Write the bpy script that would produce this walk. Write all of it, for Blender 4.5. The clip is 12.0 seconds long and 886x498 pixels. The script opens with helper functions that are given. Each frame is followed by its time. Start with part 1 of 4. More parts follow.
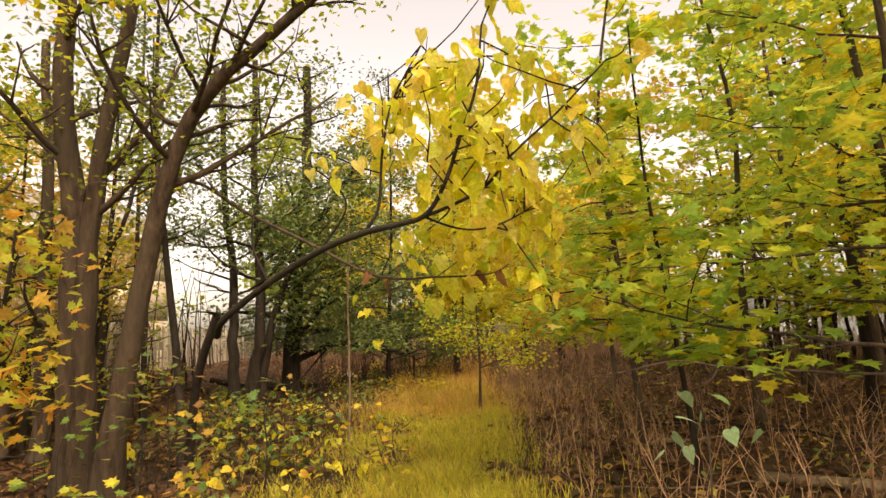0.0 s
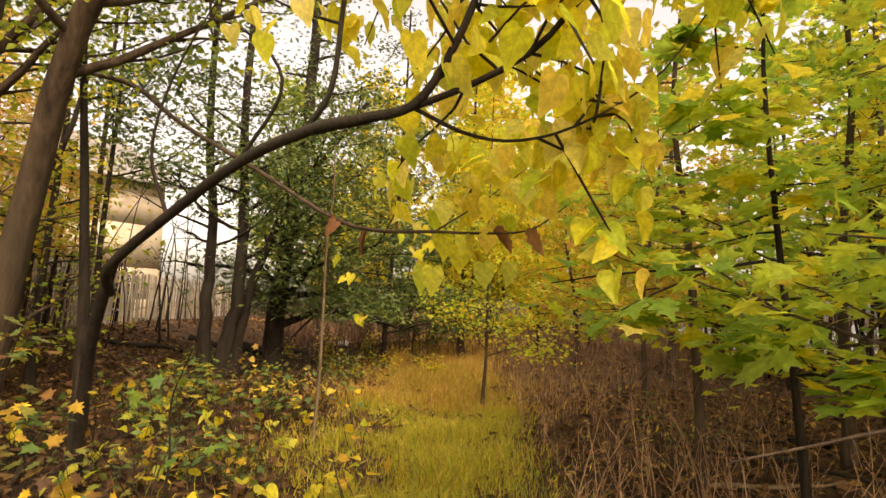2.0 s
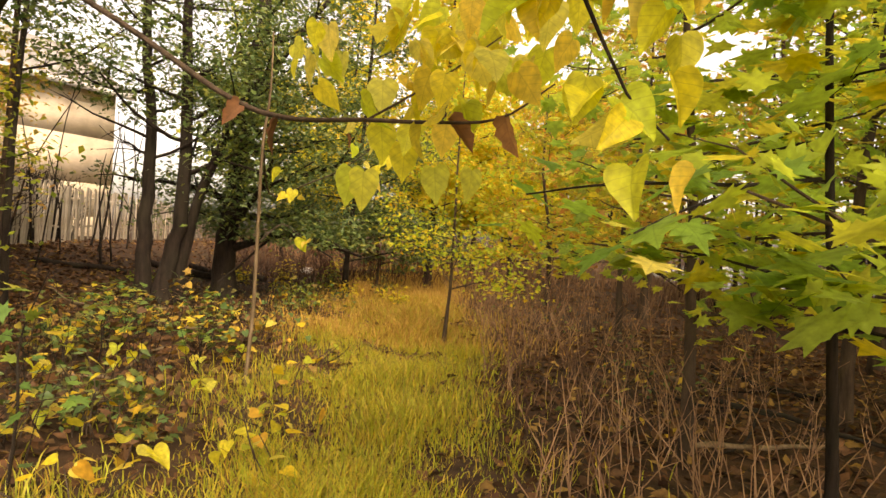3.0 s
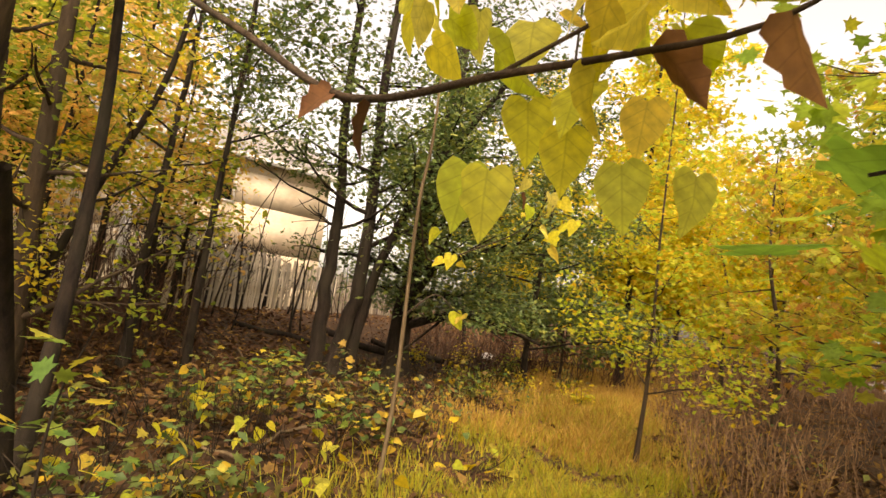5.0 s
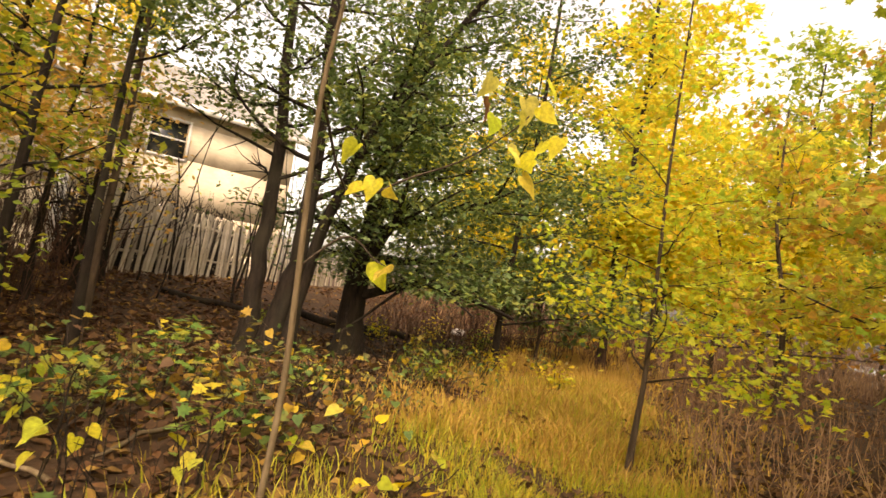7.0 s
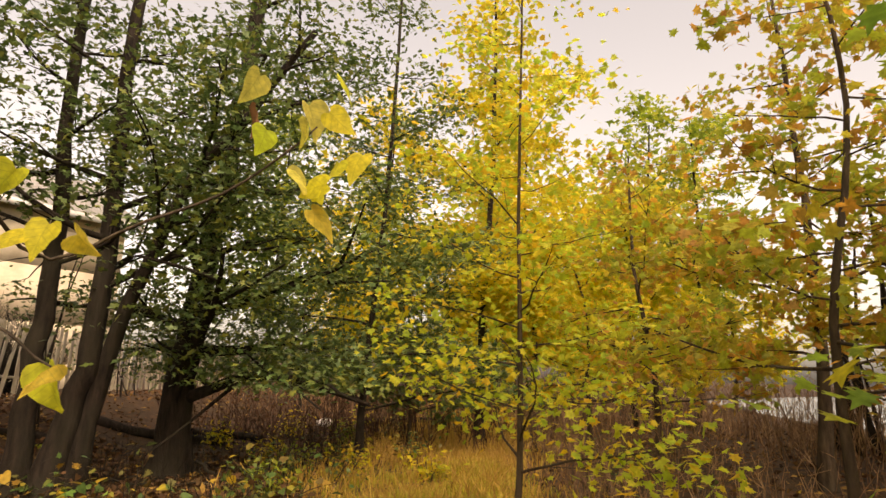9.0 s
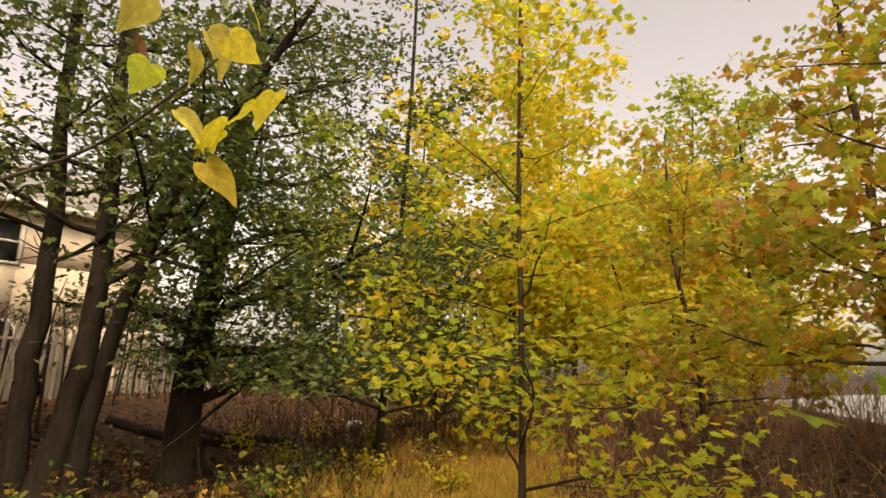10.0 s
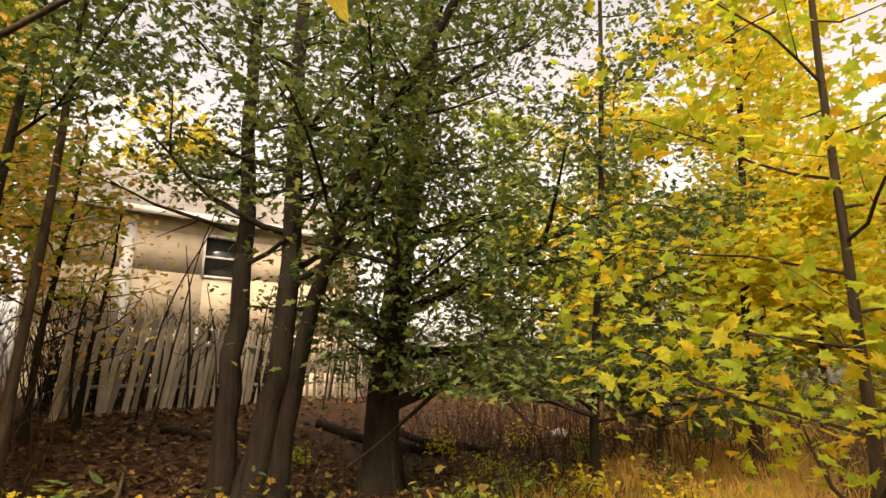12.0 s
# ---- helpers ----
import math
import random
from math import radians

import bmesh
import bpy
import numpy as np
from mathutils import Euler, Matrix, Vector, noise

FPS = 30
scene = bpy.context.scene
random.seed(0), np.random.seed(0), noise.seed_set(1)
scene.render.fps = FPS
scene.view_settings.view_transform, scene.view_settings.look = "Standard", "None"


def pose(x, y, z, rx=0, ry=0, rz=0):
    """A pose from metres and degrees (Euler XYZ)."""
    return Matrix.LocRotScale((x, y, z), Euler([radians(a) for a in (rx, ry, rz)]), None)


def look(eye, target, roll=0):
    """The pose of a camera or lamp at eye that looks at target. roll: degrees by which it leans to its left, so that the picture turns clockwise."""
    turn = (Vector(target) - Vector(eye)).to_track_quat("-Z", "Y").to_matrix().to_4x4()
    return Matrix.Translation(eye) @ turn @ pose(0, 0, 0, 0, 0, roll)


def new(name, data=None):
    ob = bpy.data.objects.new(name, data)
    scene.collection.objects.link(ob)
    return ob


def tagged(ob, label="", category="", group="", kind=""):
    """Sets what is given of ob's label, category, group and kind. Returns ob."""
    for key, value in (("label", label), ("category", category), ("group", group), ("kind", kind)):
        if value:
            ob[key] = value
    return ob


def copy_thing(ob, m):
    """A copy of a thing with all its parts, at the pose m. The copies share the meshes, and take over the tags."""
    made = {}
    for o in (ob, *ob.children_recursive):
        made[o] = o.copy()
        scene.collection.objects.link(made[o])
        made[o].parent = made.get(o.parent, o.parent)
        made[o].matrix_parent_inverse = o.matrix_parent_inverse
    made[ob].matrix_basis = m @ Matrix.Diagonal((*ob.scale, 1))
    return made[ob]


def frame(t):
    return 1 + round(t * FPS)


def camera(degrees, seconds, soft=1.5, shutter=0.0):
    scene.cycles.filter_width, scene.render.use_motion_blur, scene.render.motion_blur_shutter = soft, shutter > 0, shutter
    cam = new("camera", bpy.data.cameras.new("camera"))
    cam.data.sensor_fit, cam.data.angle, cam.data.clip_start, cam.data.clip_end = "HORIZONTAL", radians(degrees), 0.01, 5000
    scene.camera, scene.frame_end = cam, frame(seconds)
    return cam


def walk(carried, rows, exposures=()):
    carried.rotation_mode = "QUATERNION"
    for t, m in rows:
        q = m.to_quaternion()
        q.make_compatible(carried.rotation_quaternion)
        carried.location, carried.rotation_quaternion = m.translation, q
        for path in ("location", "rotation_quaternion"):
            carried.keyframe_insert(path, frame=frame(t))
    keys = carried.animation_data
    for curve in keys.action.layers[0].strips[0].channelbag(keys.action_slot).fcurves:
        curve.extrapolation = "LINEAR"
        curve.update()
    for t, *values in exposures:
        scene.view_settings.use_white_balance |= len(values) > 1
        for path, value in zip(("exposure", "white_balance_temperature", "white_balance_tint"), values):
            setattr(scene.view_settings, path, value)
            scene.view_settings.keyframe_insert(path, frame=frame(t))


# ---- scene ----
cam = camera(73.9, 12.0, shutter=0.12)
PATH = [
    (0, (0.000, 0.000, 1.499), (-0.407, 2.341, 1.836), -3.6),
    (0.5, (-0.008, 0.548, 1.553), (-0.433, 2.890, 1.859), -2.8),
    (1, (-0.200, 1.151, 1.591), (-0.655, 3.491, 1.870), -3.0),
    (1.5, (-0.222, 1.601, 1.560), (-0.706, 3.935, 1.843), -1.6),
    (2, (-0.257, 1.853, 1.570), (-0.724, 4.196, 1.799), 1.5),
    (2.5, (-0.312, 2.282, 1.526), (-0.686, 4.654, 1.561), 3.0),
    (2.7, (-0.300, 2.516, 1.532), (-0.643, 4.891, 1.472), 3.2),
    (4.3, (-0.160, 3.420, 1.476), (-0.875, 5.707, 1.624), 6.7),
    (4.5, (-0.268, 3.476, 1.537), (-1.084, 5.726, 1.708), 6.8),
    (5, (-0.431, 4.014, 1.450), (-1.543, 6.127, 1.693), 7.4),
    (5.5, (-0.610, 4.344, 1.493), (-1.902, 6.365, 1.580), 7.9),
    (6, (-0.890, 4.668, 1.409), (-2.255, 6.642, 1.418), 8.2),
    (6.5, (-0.943, 5.030, 1.422), (-2.183, 7.086, 1.469), 8.0),
    (7, (-0.844, 5.634, 1.357), (-1.880, 7.793, 1.517), 8.2),
    (7.2, (-0.887, 5.686, 1.373), (-1.822, 7.888, 1.570), 7.9),
    (8.8, (-0.924, 6.678, 1.477), (-1.502, 8.963, 1.930), 1.4),
    (9, (-0.892, 6.842, 1.439), (-1.456, 9.120, 1.942), 1.3),
    (9.5, (-0.859, 7.217, 1.493), (-1.422, 9.493, 2.003), 1.0),
    (10, (-0.706, 7.555, 1.448), (-1.438, 9.786, 1.946), 0.8),
    (10.5, (-0.714, 7.804, 1.474), (-1.690, 9.934, 1.994), 0.8),
    (11, (-1.006, 8.008, 1.432), (-2.107, 10.068, 1.979), 0.5),
    (11.5, (-1.184, 8.290, 1.405), (-2.477, 10.224, 1.997), -0.6),
    (12, (-1.288, 8.524, 1.400), (-2.692, 10.402, 1.912), 0.6),
]
walk(cam, [(t, look(eye, target, roll)) for t, eye, target, roll in PATH], exposures=[(t, s, 9200, 20) for t, s in ((0, 1.38), (0.5, 1.15), (1, 1.18), (2, 1.4), (4.5, 1.78), (5.5, 1.3), (6.5, 1.6), (7, 1.65), (9, 1.2), (10, 1.02), (10.5, 1.05), (12, 1.35))])

# ---------------------------------------------------------------- light
world = bpy.data.worlds.new("overcast_sky")
scene.world = world
world.use_nodes = True
wn, wl = world.node_tree.nodes, world.node_tree.links
sky = wn.new("ShaderNodeTexSky")
sky.sky_type = 'NISHITA'
sky.sun_disc = False
sky.sun_elevation, sky.sun_rotation = radians(48), radians(150)
sky.air_density, sky.dust_density, sky.ozone_density = 1.0, 4.0, 1.0
soft_sky = wn.new("ShaderNodeHueSaturation")
soft_sky.inputs["Saturation"].default_value = 0.42
wl.new(sky.outputs[0], soft_sky.inputs["Color"])
wl.new(soft_sky.outputs[0], wn["Background"].inputs["Color"])
wn["Background"].inputs["Strength"].default_value = 0.15
sun_data = bpy.data.lights.new("sun", 'SUN')
sun_data.energy, sun_data.angle, sun_data.color = 0.7, radians(25), (1.0, 0.95, 0.86)
sun = new("sun", sun_data)
# the sun stands behind the walker's right shoulder, 48 degrees up
sun.matrix_world = look((7, -12, 15.4), (0, 0, 0))

# ---------------------------------------------------------------- materials
rng = np.random.default_rng(7)


def node_mat(name):
    m = bpy.data.materials.new(name)
    m.use_nodes = True
    n = m.node_tree.nodes
    return m, n, m.node_tree.links, n["Principled BSDF"]


def ramp(n, stops):
    r = n.new("ShaderNodeValToRGB")
    e = r.color_ramp.elements
    while len(e) < len(stops):
        e.new(0.5)
    for k, (p, c) in enumerate(stops):
        e[k].position, e[k].color = p, (*c, 1)
    return r


def leaf_mat(name, colours, through_light=0.45, rough=0.55, single=False):
    """Thin leaves: each takes its own hue from the list, with blotches and lit-through tissue."""
    m, n, l, b = node_mat(name)
    geo = n.new("ShaderNodeObjectInfo" if single else "ShaderNodeNewGeometry")
    k = len(colours)
    r = ramp(n, [((i + 0.5) / k, c) for i, c in enumerate(colours)])
    l.new(geo.outputs["Random" if single else "Random Per Island"], r.inputs[0])
    co = n.new("ShaderNodeTexCoord")
    tx = n.new("ShaderNodeTexNoise")
    tx.inputs["Scale"].default_value, tx.inputs["Detail"].default_value = 28, 4
    l.new(co.outputs["Object"], tx.inputs["Vector"])
    hs = n.new("ShaderNodeHueSaturation")
    mr = n.new("ShaderNodeMapRange")
    mr.inputs["From Min"].default_value, mr.inputs["From Max"].default_value = 0.3, 0.7
    mr.inputs["To Min"].default_value, mr.inputs["To Max"].default_value = 0.72, 1.22
    l.new(tx.outputs["Fac"], mr.inputs["Value"])
    l.new(mr.outputs[0], hs.inputs["Value"])
    l.new(r.outputs[0], hs.inputs["Color"])
    colour = hs.outputs[0]
    if single:
        # midrib and side veins, in the leaf's own coordinates
        sx = n.new("ShaderNodeSeparateXYZ")
        l.new(co.outputs["Object"], sx.inputs[0])

        def sum_of(op, a, b2, c2=0.0):
            q = n.new("ShaderNodeMath")
            q.operation = op
            for socket, val in zip(q.inputs, (a, b2, c2)):
                if isinstance(val, (int, float)):
                    socket.default_value = val
                else:
                    l.new(val, socket)
            return q.outputs[0]
        ax = sum_of('ABSOLUTE', sx.outputs[0], 0)
        slant = sum_of('MULTIPLY_ADD', ax, -0.75, sx.outputs[1])
        side = sum_of('ABSOLUTE', sum_of('SUBTRACT', sum_of('FRACT', sum_of('MULTIPLY', slant, 4.3), 0), 0.5), 0)
        near_vein = sum_of('MINIMUM', sum_of('MULTIPLY', ax, 3.0), side)
        vr = ramp(n, [(0.015, (0.45, 0.45, 0.45)), (0.07, (1, 1, 1))])
        l.new(near_vein, vr.inputs[0])
        vm = n.new("ShaderNodeMix")
        vm.data_type, vm.blend_type = 'RGBA', 'MULTIPLY'
        vm.inputs["Factor"].default_value = 0.32
        l.new(colour, vm.inputs["A"])
        l.new(vr.outputs[0], vm.inputs["B"])
        colour = vm.outputs["Result"]
        tx.inputs["Scale"].default_value = 4
    l.new(colour, b.inputs["Base Color"])
    b.inputs["Roughness"].default_value = rough
    b.inputs["Specular IOR Level"].default_value = 0.3
    tr = n.new("ShaderNodeBsdfTranslucent")
    l.new(colour, tr.inputs["Color"])
    mx = n.new("ShaderNodeMixShader")
    mx.inputs[0].default_value = through_light
    l.new(b.outputs[0], mx.inputs[1])
    l.new(tr.outputs[0], mx.inputs[2])
    l.new(mx.outputs[0], n["Material Output"].inputs["Surface"])
    return m


def rough_mat(name, c1, c2, scale, stretch=(1, 1, 1), bump=0.4, rough=0.9, c3=None, per_object=0.0, coarse=1.3):
    """Matt natural surface: fine grain between two colours, coarse stains of a third, relief."""
    m, n, l, b = node_mat(name)
    co = n.new("ShaderNodeTexCoord")
    mp = n.new("ShaderNodeMapping")
    mp.inputs["Scale"].default_value = stretch
    l.new(co.outputs["Object"], mp.inputs["Vector"])
    t1 = n.new("ShaderNodeTexNoise")
    t1.inputs["Scale"].default_value, t1.inputs["Detail"].default_value, t1.inputs["Roughness"].default_value = scale, 8, 0.65
    l.new(mp.outputs[0], t1.inputs["Vector"])
    r1 = ramp(n, [(0.32, c1), (0.68, c2)])
    l.new(t1.outputs["Fac"], r1.inputs[0])
    t2 = n.new("ShaderNodeTexNoise")
    t2.inputs["Scale"].default_value, t2.inputs["Detail"].default_value = coarse, 4
    l.new(co.outputs["Object"], t2.inputs["Vector"])
    r2 = ramp(n, [(0.45, (0, 0, 0)), (0.65, (1, 1, 1))])
    l.new(t2.outputs["Fac"], r2.inputs[0])
    mx = n.new("ShaderNodeMix")
    mx.data_type = 'RGBA'
    l.new(r2.outputs[0], mx.inputs["Factor"])
    l.new(r1.outputs[0], mx.inputs["A"])
    mx.inputs["B"].default_value = (*(c3 or c1), 1)
    out = mx.outputs["Result"]
    if per_object:
        oi = n.new("ShaderNodeObjectInfo")
        mr = n.new("ShaderNodeMapRange")
        mr.inputs["To Min"].default_value, mr.inputs["To Max"].default_value = 1 - per_object, 1 + per_object
        l.new(oi.outputs["Random"], mr.inputs["Value"])
        hs = n.new("ShaderNodeHueSaturation")
        l.new(mr.outputs[0], hs.inputs["Value"])
        l.new(out, hs.inputs["Color"])
        out = hs.outputs[0]
    l.new(out, b.inputs["Base Color"])
    b.inputs["Roughness"].default_value = rough
    b.inputs["Specular IOR Level"].default_value = 0.2
    bp = n.new("ShaderNodeBump")
    bp.inputs["Strength"].default_value, bp.inputs["Distance"].default_value = bump, 0.035
    l.new(t1.outputs["Fac"], bp.inputs["Height"])
    l.new(bp.outputs[0], b.inputs["Normal"])
    return m


YELLOWS = [(0.72, 0.50, 0.03), (0.80, 0.62, 0.06), (0.62, 0.55, 0.05), (0.72, 0.60, 0.12), (0.45, 0.50, 0.05), (0.62, 0.36, 0.05)]
M_heart = leaf_mat("yellow_heart_leaf", YELLOWS, 0.5)
M_heart_single = leaf_mat("yellow_heart_leaf_near", [(0.88, 0.76, 0.08), (0.76, 0.78, 0.08), (0.90, 0.76, 0.20), (0.58, 0.70, 0.06), (0.90, 0.68, 0.12)], 0.66, single=True)
M_maple_green = leaf_mat("green_maple_leaf", [(0.24, 0.40, 0.06), (0.34, 0.50, 0.07), (0.46, 0.58, 0.07), (0.58, 0.64, 0.08), (0.30, 0.46, 0.07), (0.78, 0.60, 0.06), (0.68, 0.68, 0.08)], 0.62)
M_maple_yellow = leaf_mat("yellow_maple_leaf", [(0.78, 0.54, 0.04), (0.70, 0.62, 0.05), (0.46, 0.54, 0.05), (0.46, 0.56, 0.05), (0.60, 0.60, 0.05), (0.40, 0.52, 0.04), (0.78, 0.44, 0.05)], 0.62)
M_maple_sapling = leaf_mat("sapling_leaf", [(0.80, 0.52, 0.05), (0.62, 0.66, 0.07), (0.42, 0.56, 0.06), (0.84, 0.66, 0.07), (0.50, 0.62, 0.07), (0.36, 0.50, 0.05), (0.70, 0.68, 0.08)], 0.64)
M_bank_orange = leaf_mat("pale_orange_leaf", [(0.80, 0.46, 0.12), (0.82, 0.58, 0.18), (0.66, 0.34, 0.10), (0.72, 0.60, 0.14), (0.50, 0.46, 0.08), (0.84, 0.52, 0.16)], 0.65)
M_maple_orange = leaf_mat("orange_maple_leaf", [(0.68, 0.34, 0.06), (0.40, 0.48, 0.06), (0.68, 0.52, 0.06), (0.30, 0.42, 0.06), (0.52, 0.24, 0.06), (0.46, 0.52, 0.06)], 0.6)
M_oak = leaf_mat("dark_oak_leaf", [(0.06, 0.11, 0.03), (0.10, 0.16, 0.05), (0.15, 0.21, 0.07), (0.12, 0.18, 0.04), (0.22, 0.24, 0.05)], 0.3, 0.4)
M_far_green = leaf_mat("far_green_leaf", [(0.24, 0.32, 0.04), (0.34, 0.42, 0.05), (0.50, 0.48, 0.05), (0.18, 0.26, 0.04)], 0.6)
M_far_yellow = leaf_mat("far_yellow_leaf", [(0.72, 0.56, 0.05), (0.60, 0.58, 0.05), (0.76, 0.48, 0.05), (0.42, 0.48, 0.05)], 0.6)
M_shrub = leaf_mat("shrub_leaf", [(0.07, 0.13, 0.03), (0.12, 0.18, 0.04), (0.60, 0.40, 0.04), (0.20, 0.10, 0.03), (0.09, 0.15, 0.04), (0.24, 0.22, 0.04), (0.10, 0.05, 0.02), (0.14, 0.07, 0.03)], 0.3)
M_seedling = leaf_mat("seedling_leaf", [(0.10, 0.20, 0.04), (0.16, 0.28, 0.05), (0.24, 0.32, 0.05), (0.60, 0.46, 0.05)], 0.4)
M_litter = leaf_mat("fallen_leaf", [(0.075, 0.033, 0.013), (0.13, 0.06, 0.022), (0.045, 0.022, 0.01), (0.17, 0.08, 0.03), (0.09, 0.04, 0.017), (0.34, 0.20, 0.05), (0.05, 0.026, 0.012), (0.14, 0.07, 0.03)], 0.1, 0.8)
M_grass = leaf_mat("dry_grass", [(0.62, 0.46, 0.05), (0.46, 0.46, 0.05), (0.28, 0.36, 0.04), (0.66, 0.50, 0.08), (0.34, 0.20, 0.05), (0.50, 0.50, 0.05), (0.40, 0.44, 0.05), (0.20, 0.14, 0.04)], 0.4, 0.6)
M_grass_dry = leaf_mat("tawny_grass", [(0.52, 0.30, 0.07), (0.60, 0.38, 0.10), (0.40, 0.22, 0.06), (0.56, 0.40, 0.08)], 0.35, 0.7)
M_maple_single = leaf_mat("green_maple_leaf_near", [(0.22, 0.42, 0.06), (0.30, 0.50, 0.07), (0.42, 0.56, 0.07)], 0.6, single=True)
M_brown_leaf = leaf_mat("withered_leaf", [(0.14, 0.06, 0.025), (0.22, 0.10, 0.04), (0.30, 0.15, 0.05)], 0.2, 0.8, single=True)
M_pale_leaf = leaf_mat("pale_green_leaf", [(0.28, 0.40, 0.22), (0.18, 0.30, 0.13), (0.12, 0.21, 0.08)], 0.3, 0.6, single=True)
M_bark = rough_mat("grey_brown_bark", (0.022, 0.014, 0.009), (0.105, 0.072, 0.046), 14, (1, 1, 0.22), 0.9, c3=(0.06, 0.046, 0.03))
M_bark_dark = rough_mat("dark_bark", (0.006, 0.004, 0.003), (0.036, 0.025, 0.018), 16, (1, 1, 0.2), 0.9, c3=(0.035, 0.03, 0.02))
M_twig = rough_mat("twig_bark", (0.03, 0.022, 0.016), (0.11, 0.08, 0.055), 30, (1, 1, 0.3), 0.4)
M_cane = rough_mat("pale_dead_stalk", (0.10, 0.07, 0.04), (0.26, 0.19, 0.115), 25, (1, 1, 0.2), 0.4)
M_weed = rough_mat("dead_weed_stem", (0.15, 0.08, 0.045), (0.46, 0.29, 0.16), 9, (1, 1, 0.4), 0.3, c3=(0.12, 0.065, 0.04))
M_brush = rough_mat("red_brown_stem", (0.05, 0.024, 0.015), (0.16, 0.08, 0.05), 9, (1, 1, 0.4), 0.3, c3=(0.05, 0.03, 0.02))
M_ground = rough_mat("leafy_soil", (0.018, 0.010, 0.006), (0.10, 0.052, 0.025), 6, (1, 1, 1), 0.9, c3=(0.05, 0.03, 0.016), coarse=0.5)
M_board = rough_mat("weathered_board", (0.30, 0.26, 0.20), (0.56, 0.50, 0.41), 7, (4, 4, 0.5), 0.5, c3=(0.30, 0.25, 0.18), per_object=0.35)
M_siding = rough_mat("cream_siding", (0.60, 0.50, 0.36), (0.72, 0.62, 0.47), 4, (1, 1, 3), 0.1, 0.7, c3=(0.52, 0.43, 0.31))
M_trim = rough_mat("white_trim", (0.68, 0.66, 0.62), (0.80, 0.79, 0.75), 6, (1, 1, 1), 0.1, 0.6)
M_roof = rough_mat("grey_shingle", (0.22, 0.21, 0.19), (0.36, 0.34, 0.31), 20, (1, 1, 1), 0.6)
M_rag = rough_mat("dirty_white_cloth", (0.55, 0.52, 0.50), (0.80, 0.78, 0.77), 12, (1, 1, 1), 0.5)
M_glass, gn, gl, gb = node_mat("dark_window_glass")
gb.inputs["Base Color"].default_value = (0.02, 0.025, 0.025, 1)
gb.inputs["Roughness"].default_value = 0.08
M_water, an, al, ab = node_mat("pond_water")
ab.inputs["Base Color"].default_value = (0.30, 0.31, 0.30, 1)
ab.inputs["Roughness"].default_value = 0.12
aw = an.new("ShaderNodeTexNoise")
aw.inputs["Scale"].default_value = 3
awb = an.new("ShaderNodeBump")
awb.inputs["Strength"].default_value = 0.1
al.new(aw.outputs["Fac"], awb.inputs["Height"])
al.new(awb.outputs[0], ab.inputs["Normal"])

# ---------------------------------------------------------------- geometry helpers


def mesh_data(name, verts, faces, mat, smooth=False):
    me = bpy.data.meshes.new(name)
    v = np.asarray(verts, dtype=np.float32).reshape(-1, 3)
    if isinstance(faces, np.ndarray):
        k = faces.shape[1]
        me.vertices.add(len(v))
        me.vertices.foreach_set("co", v.ravel())
        me.loops.add(faces.size)
        me.loops.foreach_set("vertex_index", faces.ravel().astype(np.int32))
        me.polygons.add(len(faces))
        me.polygons.foreach_set("loop_start", np.arange(0, faces.size, k, dtype=np.int32))
        me.update(calc_edges=True)
    else:
        me.from_pydata(v.tolist(), [], faces)
    me.materials.append(mat)
    if smooth:
        me.polygons.foreach_set("use_smooth", np.ones(len(me.polygons), dtype=bool))
    me.validate()
    return me


def part(name, me, parent=None, label=""):
    ob = new(name, me)
    ob.parent = parent
    if label:
        ob["label"] = label
    return ob


def thing(name, place, label, category, group="", kind=""):
    ob = new(name)
    ob.location = place
    return tagged(ob, label, category, group, kind)


def tube(points, radii, sides=7):
    """A tapered tube along points: vertices and quads."""
    p = np.asarray(points, float)
    r = np.broadcast_to(np.asarray(radii, float), (len(p),))
    d = np.gradient(p, axis=0)
    d /= np.linalg.norm(d, axis=1)[:, None] + 1e-9
    if np.abs(d[:, 2]).mean() > 0.55:
        ref = np.tile([[1.0, 0, 0]], (len(p), 1))
    else:
        ref = np.tile([[0, 0, 1.0]], (len(p), 1))
    a = np.cross(d, ref)
    a /= np.linalg.norm(a, axis=1)[:, None] + 1e-9
    b = np.cross(d, a)
    ang = np.linspace(0, 2 * math.pi, sides, endpoint=False)
    v = p[:, None] + r[:, None, None] * (np.cos(ang)[None, :, None] * a[:, None] + np.sin(ang)[None, :, None] * b[:, None])
    i, j = np.meshgrid(np.arange(len(p) - 1), np.arange(sides), indexing="ij")
    k = (j + 1) % sides
    f = np.stack([i * sides + j, i * sides + k, (i + 1) * sides + k, (i + 1) * sides + j], -1).reshape(-1, 4)
    return v.reshape(-1, 3), f


def join(pieces):
    vs, fs, n = [], [], 0
    for v, f in pieces:
        vs.append(v)
        fs.append(f + n)
        n += len(v)
    return np.concatenate(vs), np.concatenate(fs)


def smooth_line(pts, n):
    """Catmull-Rom line of n points through pts."""
    p = np.asarray(pts, float)
    q = np.vstack([2 * p[0] - p[1], p, 2 * p[-1] - p[-2]])
    t = np.linspace(0, len(p) - 1 - 1e-6, n)
    i = t.astype(int)
    u = (t - i)[:, None]
    a, b, c, d = q[i], q[i + 1], q[i + 2], q[i + 3]
    return 0.5 * (2 * b + (c - a) * u + (2 * a - 5 * b + 4 * c - d) * u ** 2 + (3 * b - a - 3 * c + d) * u ** 3)


